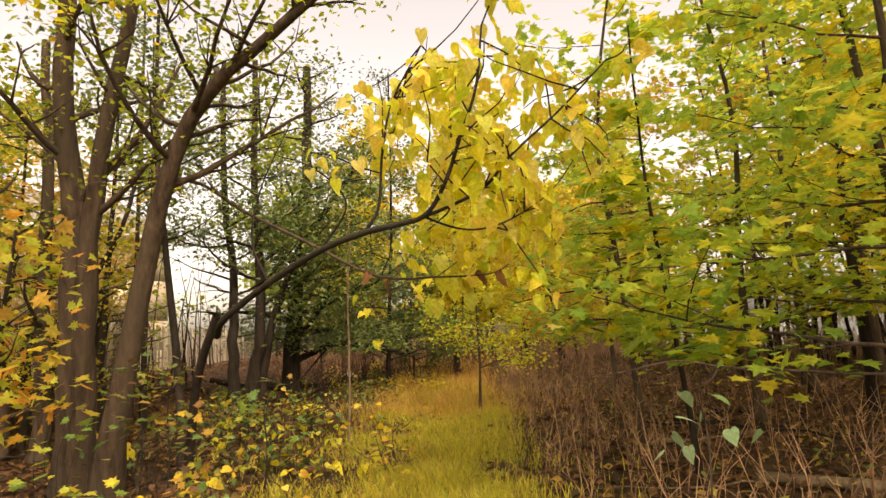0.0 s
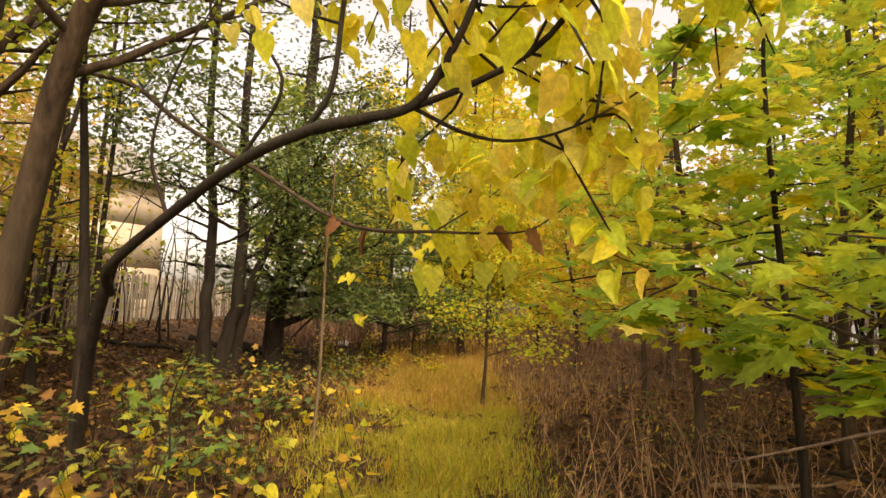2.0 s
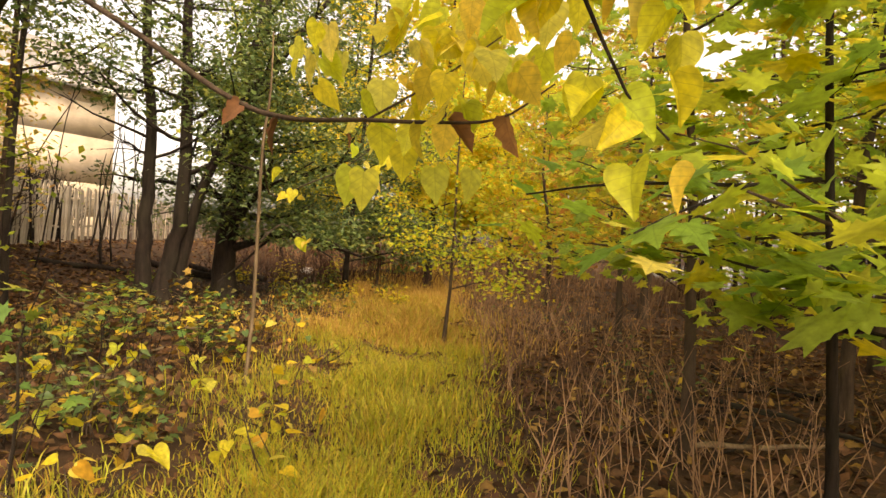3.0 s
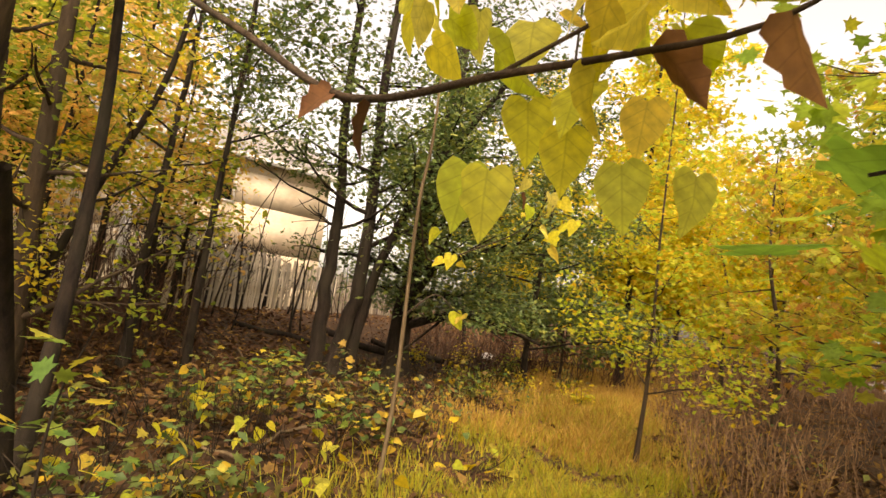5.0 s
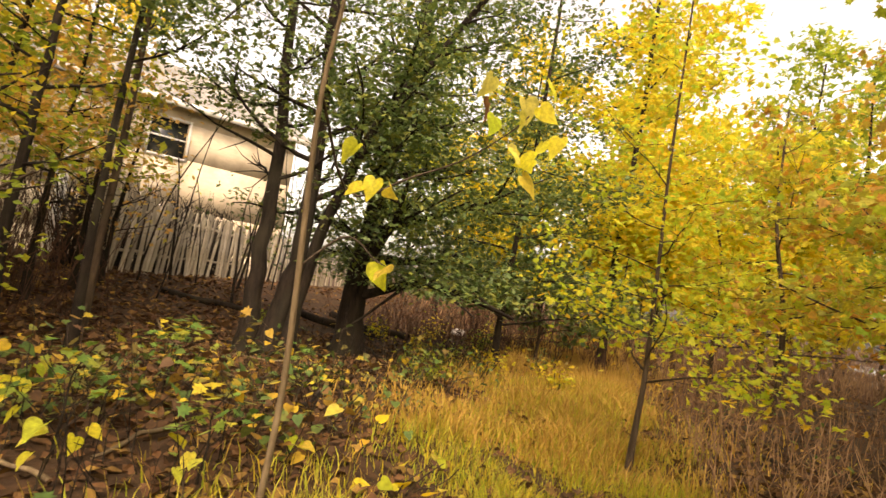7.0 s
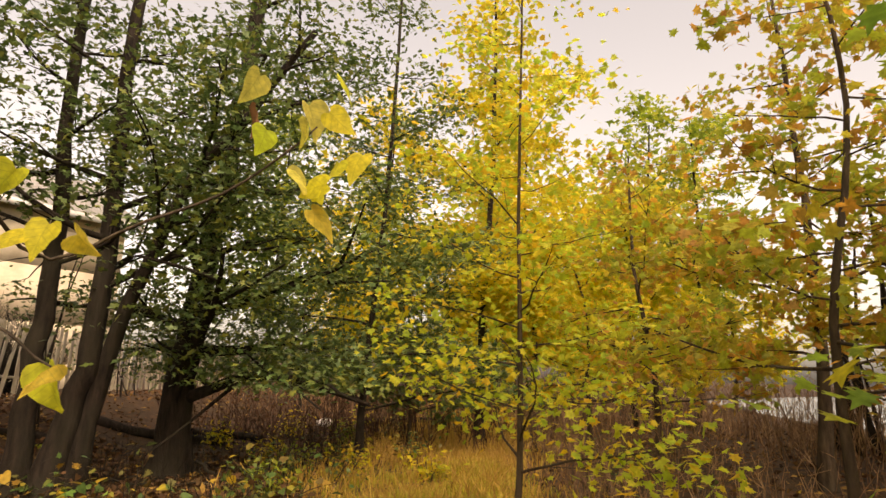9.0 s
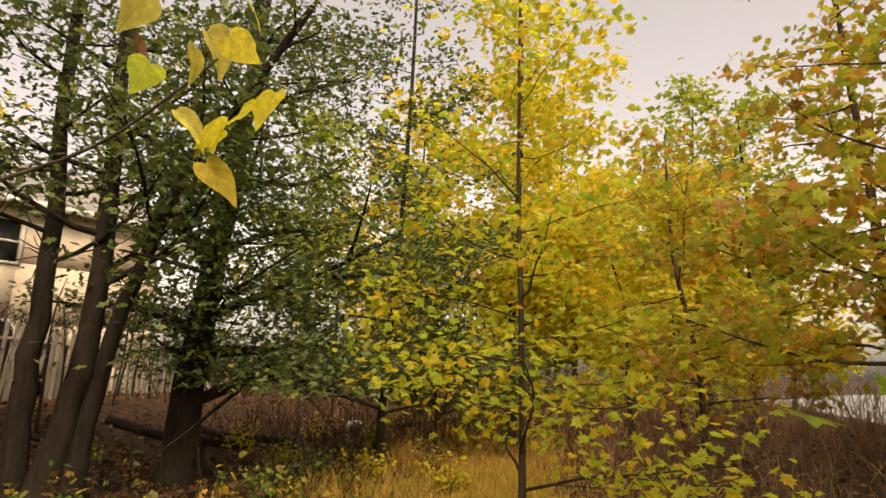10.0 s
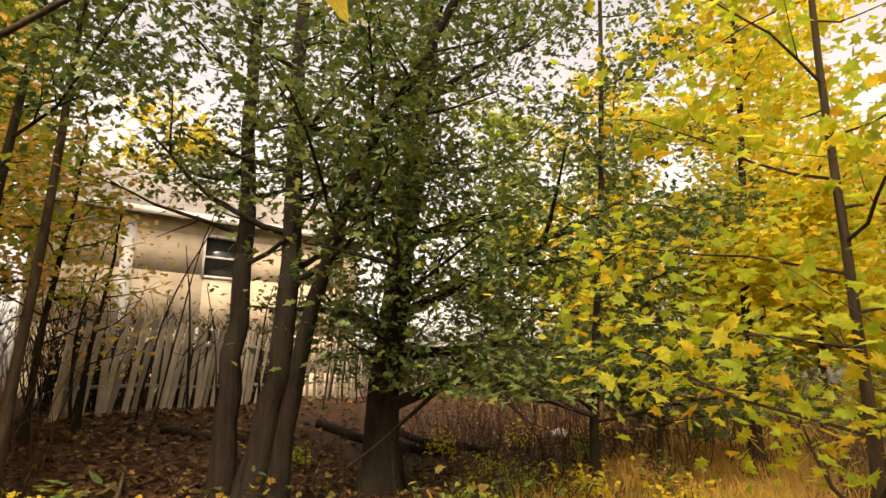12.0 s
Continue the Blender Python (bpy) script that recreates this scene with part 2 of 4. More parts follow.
def outline_leaf(pts, fold=0.12):
    """A leaf fanned from its midrib: outline of one half mirrored, folded along the rib."""
    half = [(0.0, 0.0)] + pts + [(0.0, 1.0)]
    ring = [(x, y) for x, y in half] + [(-x, y) for x, y in pts[::-1]]
    v = [(0, 0.45, 0.0)] + [(x, y, fold * abs(x) - 0.16 * y * y) for x, y in ring]
    m = len(ring)
    f = np.array([(0, 1 + i, 1 + (i + 1) % m) for i in range(m)])
    return np.array(v), f


HEART = outline_leaf([(0.16, -0.10), (0.36, -0.06), (0.47, 0.14), (0.43, 0.38), (0.28, 0.64), (0.12, 0.84)])
MAPLE = outline_leaf([(0.10, 0.04), (0.42, -0.06), (0.30, 0.16), (0.62, 0.36), (0.34, 0.40), (0.40, 0.62), (0.16, 0.62)], 0.05)
OAK = outline_leaf([(0.20, 0.22), (0.10, 0.34), (0.30, 0.58), (0.12, 0.66)], 0.1)
OVAL = (np.array([(0, 0, 0), (0.3, 0.42, 0.05), (0, 1, -0.12), (-0.3, 0.42, 0.05)]), np.array([(0, 1, 2), (0, 2, 3)]))
CLUMP = (np.array([(0, 0, 0), (0.5, 0.25, 0.1), (0.15, 0.5, 0), (0.4, 0.95, -0.1), (-0.1, 0.7, 0), (-0.5, 0.8, 0.1), (-0.2, 0.35, 0)]),
         np.array([(0, 1, 2), (2, 3, 4), (4, 5, 6), (0, 2, 6), (2, 4, 6)]))


def leaves(places, sizes, template, up=1.0, droop=0.0, r=rng):
    """Many leaves as one mesh. up: how level they lie; droop: how far the tips hang."""
    tv, tf = template
    n = len(places)
    nor = r.normal(0, 0.55, (n, 3)) + np.array([0, 0, up])
    nor /= np.linalg.norm(nor, axis=1)[:, None]
    az = r.uniform(0, 2 * math.pi, n)
    y = np.stack([np.cos(az), np.sin(az), -droop * np.ones(n)], 1)
    y -= nor * (y * nor).sum(1)[:, None]
    y /= np.linalg.norm(y, axis=1)[:, None] + 1e-9
    x = np.cross(y, nor)
    s = np.asarray(sizes)[:, None, None]
    v = places[:, None] + s * (tv[None, :, 0:1] * x[:, None] + tv[None, :, 1:2] * y[:, None] + tv[None, :, 2:3] * nor[:, None])
    f = tf[None] + (np.arange(n) * len(tv))[:, None, None]
    return v.reshape(-1, 3), f.reshape(-1, 3)


def clear_of_walk(p, radius=0.6):
    """True where a point keeps clear of the trodden line at head height."""
    x = -0.05 - 0.145 * p[:, 1]
    near = (np.abs(p[:, 0] - x) < radius) & (p[:, 1] > -1) & (p[:, 1] < 9.3) & (p[:, 2] < 2.15)
    return ~near


def lift(x, y):
    """Height of the ground."""
    x, y = np.asarray(x, float), np.asarray(y, float)
    s = np.clip((-x - 7.6 - 0.10 * (y - 12)) / 3.8, 0, 1)
    bank = 0.75 * s * s * (3 - 2 * s)
    w = np.clip((0.55 * x + 0.83 * y - 27.0) / 2.0, 0, 1) * np.clip((x - 7.0) / 2.0, 0, 1)
    return bank - 0.5 * w + 0.035 * np.sin(1.7 * x + 0.6) * np.sin(1.3 * y) + 0.02 * np.sin(4.1 * x) * np.sin(3.7 * y + 1)


def lane(y):
    """Middle of the grassy strip."""
    return -0.45 - 0.165 * np.asarray(y, float)


def branch_line(r, start, direction, length, n=7, bend=0.12, rise=0.0):
    p = [np.array(start, float)]
    d = np.array(direction, float)
    d /= np.linalg.norm(d)
    for _ in range(n - 1):
        d = d + r.normal(0, bend, 3) + np.array([0, 0, rise])
        d /= np.linalg.norm(d)
        p.append(p[-1] + d * length / (n - 1))
    return np.array(p)


def tree(name, label, base, trunk_pts, radius, limbs, spread, low, leaf, leaf_size, count, mat, bark, seed,
         category="tree", group="", level=1.0, droop=0.3, rise=0.05, taper=0.25, scatter=0.25, profile=1.0, sides=9, clear=True, tilt=0.3, bias=(0, 0), skirt=0.15):
    """A tree: tapered trunk with root flare, limbs with twigs, a crown of single leaves along the twigs.
    trunk_pts are relative to base; low: share of the trunk at which limbs begin."""
    r = np.random.default_rng(seed)
    top = thing(name, base, label, category, group)
    base = np.array(base, float)
    line = smooth_line(trunk_pts, 16)
    line[1:-1] += r.normal(0, radius * 0.10, (14, 3)) * np.array([1, 1, 0.3])
    t = np.linspace(0, 1, 16)
    rad = radius * (1 - (1 - taper) * t) * (1 + 0.55 * np.exp(-t * 22))
    line[0, 2] -= 0.12
    part("trunk", mesh_data("trunk", *tube(line, rad, sides), bark, True), top)
    height = line[-1, 2]
    spots, twigs = [], []
    for k in range(limbs):
        s = low + (0.98 - low) * (k + r.uniform(0.1, 0.9)) / limbs
        i = s * 15
        a = line[int(i)] + (line[min(int(i) + 1, 15)] - line[int(i)]) * (i - int(i))
        az = k * 2.399 + r.uniform(-0.5, 0.5)
        shape = (1 - profile * 0.75 * (s - low) / (1 - low + 1e-6))
        ln = spread * shape * r.uniform(0.7, 1.15)
        d = (math.cos(az) + bias[0], math.sin(az) + bias[1], r.uniform(0.5, 1.2) * tilt)
        bl = branch_line(r, a, d, ln, 7, 0.12, rise)
        lr = radius * (1 - (1 - taper) * s) * r.uniform(0.32, 0.5)
        v, f = tube(bl, np.linspace(lr, lr * 0.25, 7), 5)
        spots.append((bl[2:], ln))
        for q in range(max(2, int(ln * 2.5))):
            j = r.integers(1, 6)
            dd = (bl[j + 1] - bl[j]) if j < 6 else (bl[6] - bl[5])
            dd = dd / (np.linalg.norm(dd) + 1e-9) + r.normal(0, 0.7, 3) * np.array([1, 1, 0.5])
            tl = branch_line(r, bl[j], dd, ln * r.uniform(0.25, 0.5), 4, 0.15, rise)
            twigs.append(tube(tl, np.linspace(lr * 0.4, lr * 0.12, 4), 3))
            spots.append((tl[1:], ln * 0.6))
        part("limb", mesh_data("limb", v, f, bark, True), top)
    if twigs:
        tagged(part("twig_spray", mesh_data("twig_spray", *join(twigs), bark), top), kind="stuff")
    if count:
        w = np.array([ln for _, ln in spots])
        pick = r.choice(len(spots), count, p=w / w.sum())
        pos = np.empty((count, 3))
        for c, q in enumerate(pick):
            pl = spots[q][0]
            u = r.uniform(0, len(pl) - 1.001)
            iu = int(u)
            pos[c] = pl[iu] + (pl[iu + 1] - pl[iu]) * (u - iu)
        pos += r.normal(0, scatter, (count, 3)) * np.array([1, 1, 0.55])
        if clear:
            pos = pos[clear_of_walk(pos + base)]
        pos = pos[pos[:, 2] + base[2] > skirt]
        sz = leaf_size * r.uniform(0.55, 1.2, len(pos))
        v, f = leaves(pos, sz, leaf, level, droop, r)
        part("crown", mesh_data("crown", v, f, mat), top)
    return top


# ---------------------------------------------------------------- ground
gx = np.concatenate([[-900, -300, -120, -60, -40, -30], np.arange(-25, 25.01, 0.4), [30, 40, 60, 120, 300, 900]])
gy = np.concatenate([[-900, -300, -120, -60, -30, -15], np.arange(-8, 46.01, 0.4), [50, 60, 80, 120, 300, 900]])
X, Y = np.meshgrid(gx, gy, indexing="ij")
Z = lift(X, Y)
nx, ny = len(gx), len(gy)
ii, jj = np.meshgrid(np.arange(nx - 1), np.arange(ny - 1), indexing="ij")
gf = np.stack([ii * ny + jj, (ii + 1) * ny + jj, (ii + 1) * ny + jj + 1, ii * ny + jj + 1], -1).reshape(-1, 4)
ground = new("ground", mesh_data("ground", np.stack([X, Y, Z], -1).reshape(-1, 3), gf, M_ground, True))
tagged(ground, "dark leafy woodland soil under the trees", "ground", kind="structure")

wv = np.array([(3, 18, -0.22), (60, 0, -0.22), (140, 60, -0.22), (60, 140, -0.22), (4, 60, -0.22)], float)
water = new("water", mesh_data("water", wv, [(0, 1, 2, 3, 4)], M_water))
tagged(water, "pale still water glinting behind the trees", "water", kind="structure")


def place_on_ground(n, x0, x1, y0, y1, r=rng):
    x, y = r.uniform(x0, x1, n), r.uniform(y0, y1, n)
    return np.stack([x, y, lift(x, y)], 1)


# fallen leaves over the whole wood floor, thinner on the grass
p = np.concatenate([place_on_ground(30000, -9, 6, 0.5, 14), place_on_ground(24000, -14, 10, 8, 30), place_on_ground(9000, -12, -5.5, 7, 16)])
off = np.abs(p[:, 0] - lane(p[:, 1]))
p = p[(off > 1.2) | (rng.uniform(0, 1, len(p)) < 0.4)]
p[:, 2] += rng.uniform(0.005, 0.05, len(p))
v, f = leaves(p, rng.uniform(0.06, 0.15, len(p)), OVAL, 1.3, 0)
litter = new("fallen_leaves", mesh_data("fallen_leaves", v, f, M_litter))
tagged(litter, "brown and yellow fallen leaves covering the soil", "leaves", kind="stuff")


def blades(p, heights, width, r=rng):
    n = len(p)
    az = r.uniform(0, 2 * math.pi, n)
    side = np.stack([np.cos(az), np.sin(az), np.zeros(n)], 1) * width * r.uniform(0.6, 1.3, n)[:, None]
    lean = r.normal(0, 0.36, (n, 3))
    lean[:, 2] = 0
    h = heights[:, None]
    up = np.array([[0, 0, 1.0]])
    mid = p + h * (0.55 * up + 0.35 * lean)
    tip = p + h * (0.92 * up + 1.1 * lean)
    v = np.stack([p - side, p + side, mid + side * 0.7, mid - side * 0.7, tip], 1)
    f = np.array([(0, 1, 2), (0, 2, 3), (3, 2, 4)])[None] + (np.arange(n) * 5)[:, None, None]
    return v.reshape(-1, 3), f.reshape(-1, 3)


def grass_patch(name, label, n, y0, y1, half, h0, h1, width, mat, edge=0.45, shift=0.0, tufts=1.0):
    y = y0 + (y1 - y0) * rng.uniform(0, 1, n) ** 1.25
    x = lane(y) + shift + rng.normal(0, half * 0.62, n)
    x += 0.25 * np.sin(2.1 * y) * edge
    clump = np.sin(2.7 * x + 1.3 * np.sin(1.9 * y)) * np.sin(2.3 * y + 0.8 * np.sin(2.9 * x))
    keep = rng.uniform(0, 1, n) < 0.58 + 0.42 * clump
    x, y, clump = x[keep], y[keep], clump[keep]
    pts = np.stack([x, y, lift(x, y) - 0.01], 1)
    hh = rng.uniform(h0, h1, len(x)) * (1 + 0.6 * clump * tufts)
    ob = new(name, mesh_data(name, *blades(pts, hh, width), mat))
    return tagged(ob, label, "grass", kind="stuff")


grass_patch("grass", "yellow-green tufted autumn grass along the clearing", 115000, 0.4, 16, 1.05, 0.04, 0.21, 0.005, M_grass, shift=0.12)
grass_patch("tawny_grass", "tawny dry grass in the middle of the clearing", 32000, 10.5, 32, 1.5, 0.1, 0.32, 0.008, M_grass_dry)


# ---------------------------------------------------------------- dead weeds
def weeds(name, label, p, h0, h1, rad, twigs=3, mat=M_weed):
    pieces = []
    for q in p:
        h = rng.uniform(h0, h1)
        bl = branch_line(rng, q, (rng.normal(0, 0.24), rng.normal(0, 0.24), 1), h, 4, 0.12)
        pieces.append(tube(bl, np.linspace(rad, rad * 0.4, 4), 3))
        for _ in range(twigs):
            j = rng.integers(1, 4)
            tl = branch_line(rng, bl[j], (rng.normal(0, 0.6), rng.normal(0, 0.6), 0.8), h * rng.uniform(0.15, 0.35), 3, 0.12)
            pieces.append(tube(tl, np.linspace(rad * 0.55, rad * 0.25, 3), 3))
    ob = new(name, mesh_data(name, *join(pieces), mat))
    return tagged(ob, label, "weeds", kind="stuff")


n = 800
y = rng.uniform(1.2, 20, n)
x = lane(y) + 1.45 + np.abs(rng.normal(0, 1.7, n)) + 0.25 * np.sin(1.9 * y)
k = (x - (-0.05 - 0.145 * y) > 0.5) & ~((np.abs(x + 1.42) < 0.5) & (np.abs(y - 11.07) < 0.6))
p = np.stack([x[k], y[k], lift(x[k], y[k]) - 0.02], 1)
weeds("dead_weeds", "thicket of brown dead weed stems beside the grass", p, 0.2, 0.95, 0.006, 4)
n = 1150
y = rng.uniform(24, 34, n)
x = rng.uniform(-13, 4, n)
p = np.stack([x, y, lift(x, y) - 0.02], 1)
weeds("far_thicket", "dark brown thicket closing the end of the clearing", p, 0.7, 1.9, 0.014)
n = 620
x = rng.uniform(-13, -8.6, n)
y = rng.uniform(6, 11.6, n)
p = np.stack([x, y, lift(x, y) - 0.02], 1)
weeds("bank_brush", "reddish-brown brush stems on the bank by the fence", p, 0.8, 2.2, 0.008, 4, M_brush)
# near-black stems added behind the first nine metres of boards, to darken the gaps
q = rng.uniform(0.0, 9.0, 620)
p = np.array([(-11.0 - 0.42 * u - 0.35 - 0.7 * w, 12.2 + 0.9 * u, 0) for u, w in zip(q, rng.uniform(0, 1, 620))])
p[:, 2] = lift(p[:, 0], p[:, 1]) - 0.02
weeds("fence_brush", "dense dark stems added behind the board fence to darken its gaps", p, 1.1, 1.9, 0.016, 4, M_bark_dark)
n = 420
y = rng.uniform(5, 20, n)
x = lane(y) - 1.5 - np.abs(rng.normal(0, 1.6, n))
p = np.stack([x, y, lift(x, y) - 0.02], 1)
weeds("thin_stems", "thin dark stems in the undergrowth", p, 0.3, 0.9, 0.005, 3, M_bark_dark)

n = 380
x = rng.uniform(-9.5, -2.6, n)
y = rng.uniform(17.5, 22, n)
weeds("low_thicket", "low dark thicket of stems behind the oaks", np.stack([x, y, lift(x, y) - 0.02], 1), 0.4, 1.3, 0.010, 4, M_brush)

# ---------------------------------------------------------------- fence and house
fence = thing("board_fence", (-11.2, 12.6, 0.6), "old grey-brown fence of leaning upright boards with gaps", "fence")
fl = smooth_line([(-11.0, 12.2), (-12.3, 15.2), (-13.9, 18.8), (-16.4, 28), (-20, 41)], 400)
seg = np.concatenate([[0], np.cumsum(np.linalg.norm(np.diff(fl, axis=0), axis=1))])


def along(s):
    return np.array([np.interp(s, seg, fl[:, 0]), np.interp(s, seg, fl[:, 1])])


def box(sx, sy, sz, bevel=0.006):
    bm = bmesh.new()
    bmesh.ops.create_cube(bm, size=1)
    bmesh.ops.scale(bm, vec=(sx, sy, sz), verts=bm.verts)
    if bevel:
        bmesh.ops.bevel(bm, geom=bm.edges[:], offset=bevel, segments=1, affect='EDGES')
    return bm


def bm_data(name, bm, mat):
    me = bpy.data.meshes.new(name)
    bm.to_mesh(me)
    bm.free()
    me.materials.append(mat)
    return me


def put_world(ob, m, parent):
    ob.parent = parent
    ob.matrix_basis = Matrix.Translation(parent.location).inverted() @ m


board_meshes = [bm_data("board", box(0.022, w, h, 0.004), M_board) for w, h in ((0.13, 1.62), (0.15, 1.7), (0.12, 1.55), (0.14, 1.75))]
s = 0.1
k = 0
while s < seg[-1] - 0.2 and k < 190:
    a, b = along(s), along(s + 0.05)
    head = math.degrees(math.atan2(b[1] - a[1], b[0] - a[0])) + 90
    me = board_meshes[rng.integers(0, 4)]
    z = float(lift(a[0], a[1])) + 0.80
    lean = rng.normal(2, 3.0) + (6 + 4 * math.sin(k * 1.3) if s < 6 else 0)
    put_world(new("board", me), pose(a[0], a[1], z, lean, rng.normal(0, 1.5), head), fence)
    s += rng.choice([0.2, 0.23, 0.27, 0.36], p=[0.4, 0.3, 0.2, 0.1])
    k += 1
for z in (0.45, 1.3):
    rp = [(q[0] - 0.05, q[1], float(lift(q[0], q[1])) + z) for q in fl[::12]]
    v, f = tube(rp, 0.03, 4)
    part("rail", mesh_data("rail", v - np.array(fence.location), f, M_board), fence)
for s in np.arange(0.2, seg[-1], 2.4):
    a = along(s)
    put_world(new("post", bm_data("post", box(0.09, 0.09, 1.6), M_board)), pose(a[0] - 0.12, a[1], float(lift(*a)) + 0.75, 0, 2, 20), fence)

house = thing("house", (-19, 20, 0.5), "cream-sided two-storey house with a grey roof behind the fence", "house")
HA, HB = np.array([-17.2, 24.4]), np.array([-20.6, 14.6])
hd = (HB - HA) / np.linalg.norm(HB - HA)
hlen = float(np.linalg.norm(HB - HA))
hm = Matrix.Translation((HA[0], HA[1], 0.3)) @ Matrix.Rotation(math.atan2(hd[1], hd[0]), 4, 'Z')
# local axes: x along the front, y towards the fence, z up
EAVE, DEEP = 6.3, 8.0


def house_part(name, v, f, mat, label="", parent=None):
    me = mesh_data(name, v, f, mat)
    ob = new(name, me)
    if parent is None:
        put_world(ob, hm, house)
    else:
        ob.parent = parent
    if label:
        ob["label"] = label
    return ob


def slab(x0, x1, y0, y1, z0, z1):
    v = np.array([(x, y, z) for x in (x0, x1) for y in (y0, y1) for z in (z0, z1)], float)
    f = np.array([(0, 1, 3, 2), (4, 6, 7, 5), (0, 4, 5, 1), (2, 3, 7, 6), (0, 2, 6, 4), (1, 5, 7, 3)])
    return v, f


def siding(x0, x1, z0, z1):
    """Smooth rendered front."""
    return slab(x0, x1, 0.0, 0.02, z0, z1)


holes = [(4.3, 5.6, 4.3, 5.6), (4.3, 5.6, 1.2, 2.5)]
wall_bits = [slab(0, hlen, -DEEP, -DEEP + 0.2, 0, EAVE), slab(0, 0.2, -DEEP + 0.2, -0.2, 0, EAVE), slab(hlen - 0.2, hlen, -DEEP + 0.2, -0.2, 0, EAVE)]
cuts_x = sorted({0, hlen, *[h[0] for h in holes], *[h[1] for h in holes]})
cuts_z = sorted({0, EAVE, *[h[2] for h in holes], *[h[3] for h in holes]})
side_bits = []
for xa, xb in zip(cuts_x, cuts_x[1:]):
    for za, zb in zip(cuts_z, cuts_z[1:]):
        if not any(h[0] <= xa and xb <= h[1] and h[2] <= za and zb <= h[3] for h in holes):
            wall_bits.append(slab(xa, xb, -0.2, 0, za, zb))
            side_bits.append(siding(xa, xb, za, zb))
house_part("wall", *join(wall_bits), M_siding)
house_part("siding", *join(side_bits), M_siding, "cream rendered front")
gable = [((-0.0, -DEEP, EAVE), (0.0, 0, EAVE), (0, -DEEP / 2, EAVE + 2.2)), ((hlen, -DEEP, EAVE), (hlen, 0, EAVE), (hlen, -DEEP / 2, EAVE + 2.2))]
for g in gable:
    house_part("gable", np.array([*g, *[(x + (0.15 if x < 1 else -0.15), y, z) for x, y, z in g]]), [(0, 1, 2), (5, 4, 3), (0, 3, 4, 1), (1, 4, 5, 2), (2, 5, 3, 0)], M_siding)
for sgn in (0, 1):
    y0, y1 = ((0.5, -DEEP / 2) if sgn == 0 else (-DEEP - 0.5, -DEEP / 2))
    z0 = EAVE - 0.27
    v = np.array([(-0.5, y0, z0), (hlen + 0.5, y0, z0), (hlen + 0.5, y1, EAVE + 2.2), (-0.5, y1, EAVE + 2.2)])
    v = np.vstack([v, v + np.array([0, 0, 0.16])])
    house_part("roof", v, [(0, 1, 2, 3), (7, 6, 5, 4), (0, 4, 5, 1), (1, 5, 6, 2), (2, 6, 7, 3), (3, 7, 4, 0)], M_roof)
house_part("fascia", *slab(-0.5, hlen + 0.5, 0.50, 0.53, EAVE - 0.30, EAVE - 0.08), M_trim, "white eave board")
house_part("corner_board", *slab(7.7, 8.05, 0.05, 0.09, 0, EAVE - 0.3), M_trim, "white upright trim")
for x0, x1, z0, z1 in holes:
    w = house_part("window", *join([slab(x0 - 0.08, x0, 0.046, 0.08, z0 - 0.08, z1 + 0.08), slab(x1, x1 + 0.08, 0.046, 0.08, z0 - 0.08, z1 + 0.08),
                                    slab(x0, x1, 0.046, 0.08, z0 - 0.08, z0), slab(x0, x1, 0.046, 0.08, z1, z1 + 0.08),
                                    slab(x0, x1, -0.1, -0.05, (z0 + z1) / 2 - 0.03, (z0 + z1) / 2 + 0.03)]), M_trim)
    house_part("pane", *slab(x0, x1, -0.14, -0.12, z0, z1), M_glass, "dark glass", w)

# ---------------------------------------------------------------- trees along the walk
# left-hand clump of grey stems
tree("multi_stem_tree", "grey-brown tree forking into two upright stems beside the path", (-5.43, 6.03, 0.0), [(0.0, 0.0, 0.0), (0.15, -0.21, 1.69), (0.28, -0.39, 3.06), (0.3, -0.54, 4.2), (0.44, -0.75, 5.82), (0.64, -0.98, 7.63)], 0.17, 11, 2.0, 0.4, OVAL, 0.08, 1500, M_far_green, M_bark, 11, taper=0.4, tilt=0.5)
tree("multi_stem_tree", "second grey stem leaning from the fork of the tree", (-5.27, 5.95, 0.0), [(0.0, 0.0, 0.0), (0.2, -0.19, 1.68), (0.43, -0.38, 3.21), (0.78, -0.49, 4.43), (1.13, -0.6, 5.58), (1.6, -0.74, 7.17)], 0.13, 8, 1.6, 0.35, OVAL, 0.08, 700, M_far_green, M_bark, 12, taper=0.35, tilt=0.6)
tree("leaning_tree", "grey-brown trunk leaning towards the path with bare dark branches", (-4.77, 5.74, 0.0), [(0.0, 0.0, 0.0), (0.32, -0.14, 1.35), (0.67, -0.24, 2.51), (1.17, -0.43, 3.69), (1.74, -0.51, 4.25), (2.66, -0.63, 4.77), (3.65, -0.77, 5.5)], 0.135, 22, 2.2, 0.40, OVAL, 0.09, 1500, M_far_green, M_bark, 13, taper=0.25, tilt=0.5)
# pair of stems further on
tree("bank_tree", "grey-barked slim tree with bare lower branches on the bank", (-7.98, 7.52, 0.0), [(0.0, 0.0, 0.0), (0.0, 0.0, 0.35), (-0.06, -0.1, 1.8), (-0.13, -0.24, 3.89), (-0.22, -0.4, 6.43)], 0.14, 10, 2.2, 0.3, OVAL, 0.1, 800, M_far_green, M_bark, 14, taper=0.4)
tree("bank_tree", "grey-barked trunk with knotted bark among brush", (-7.42, 7.63, 0.0), [(0.0, 0.0, 0.0), (0.0, 0.0, 0.44), (0.02, -0.05, 2.05), (0.08, -0.09, 3.91), (0.07, -0.2, 6.38)], 0.15, 10, 2.2, 0.3, OVAL, 0.1, 800, M_far_green, M_bark, 15, taper=0.4)
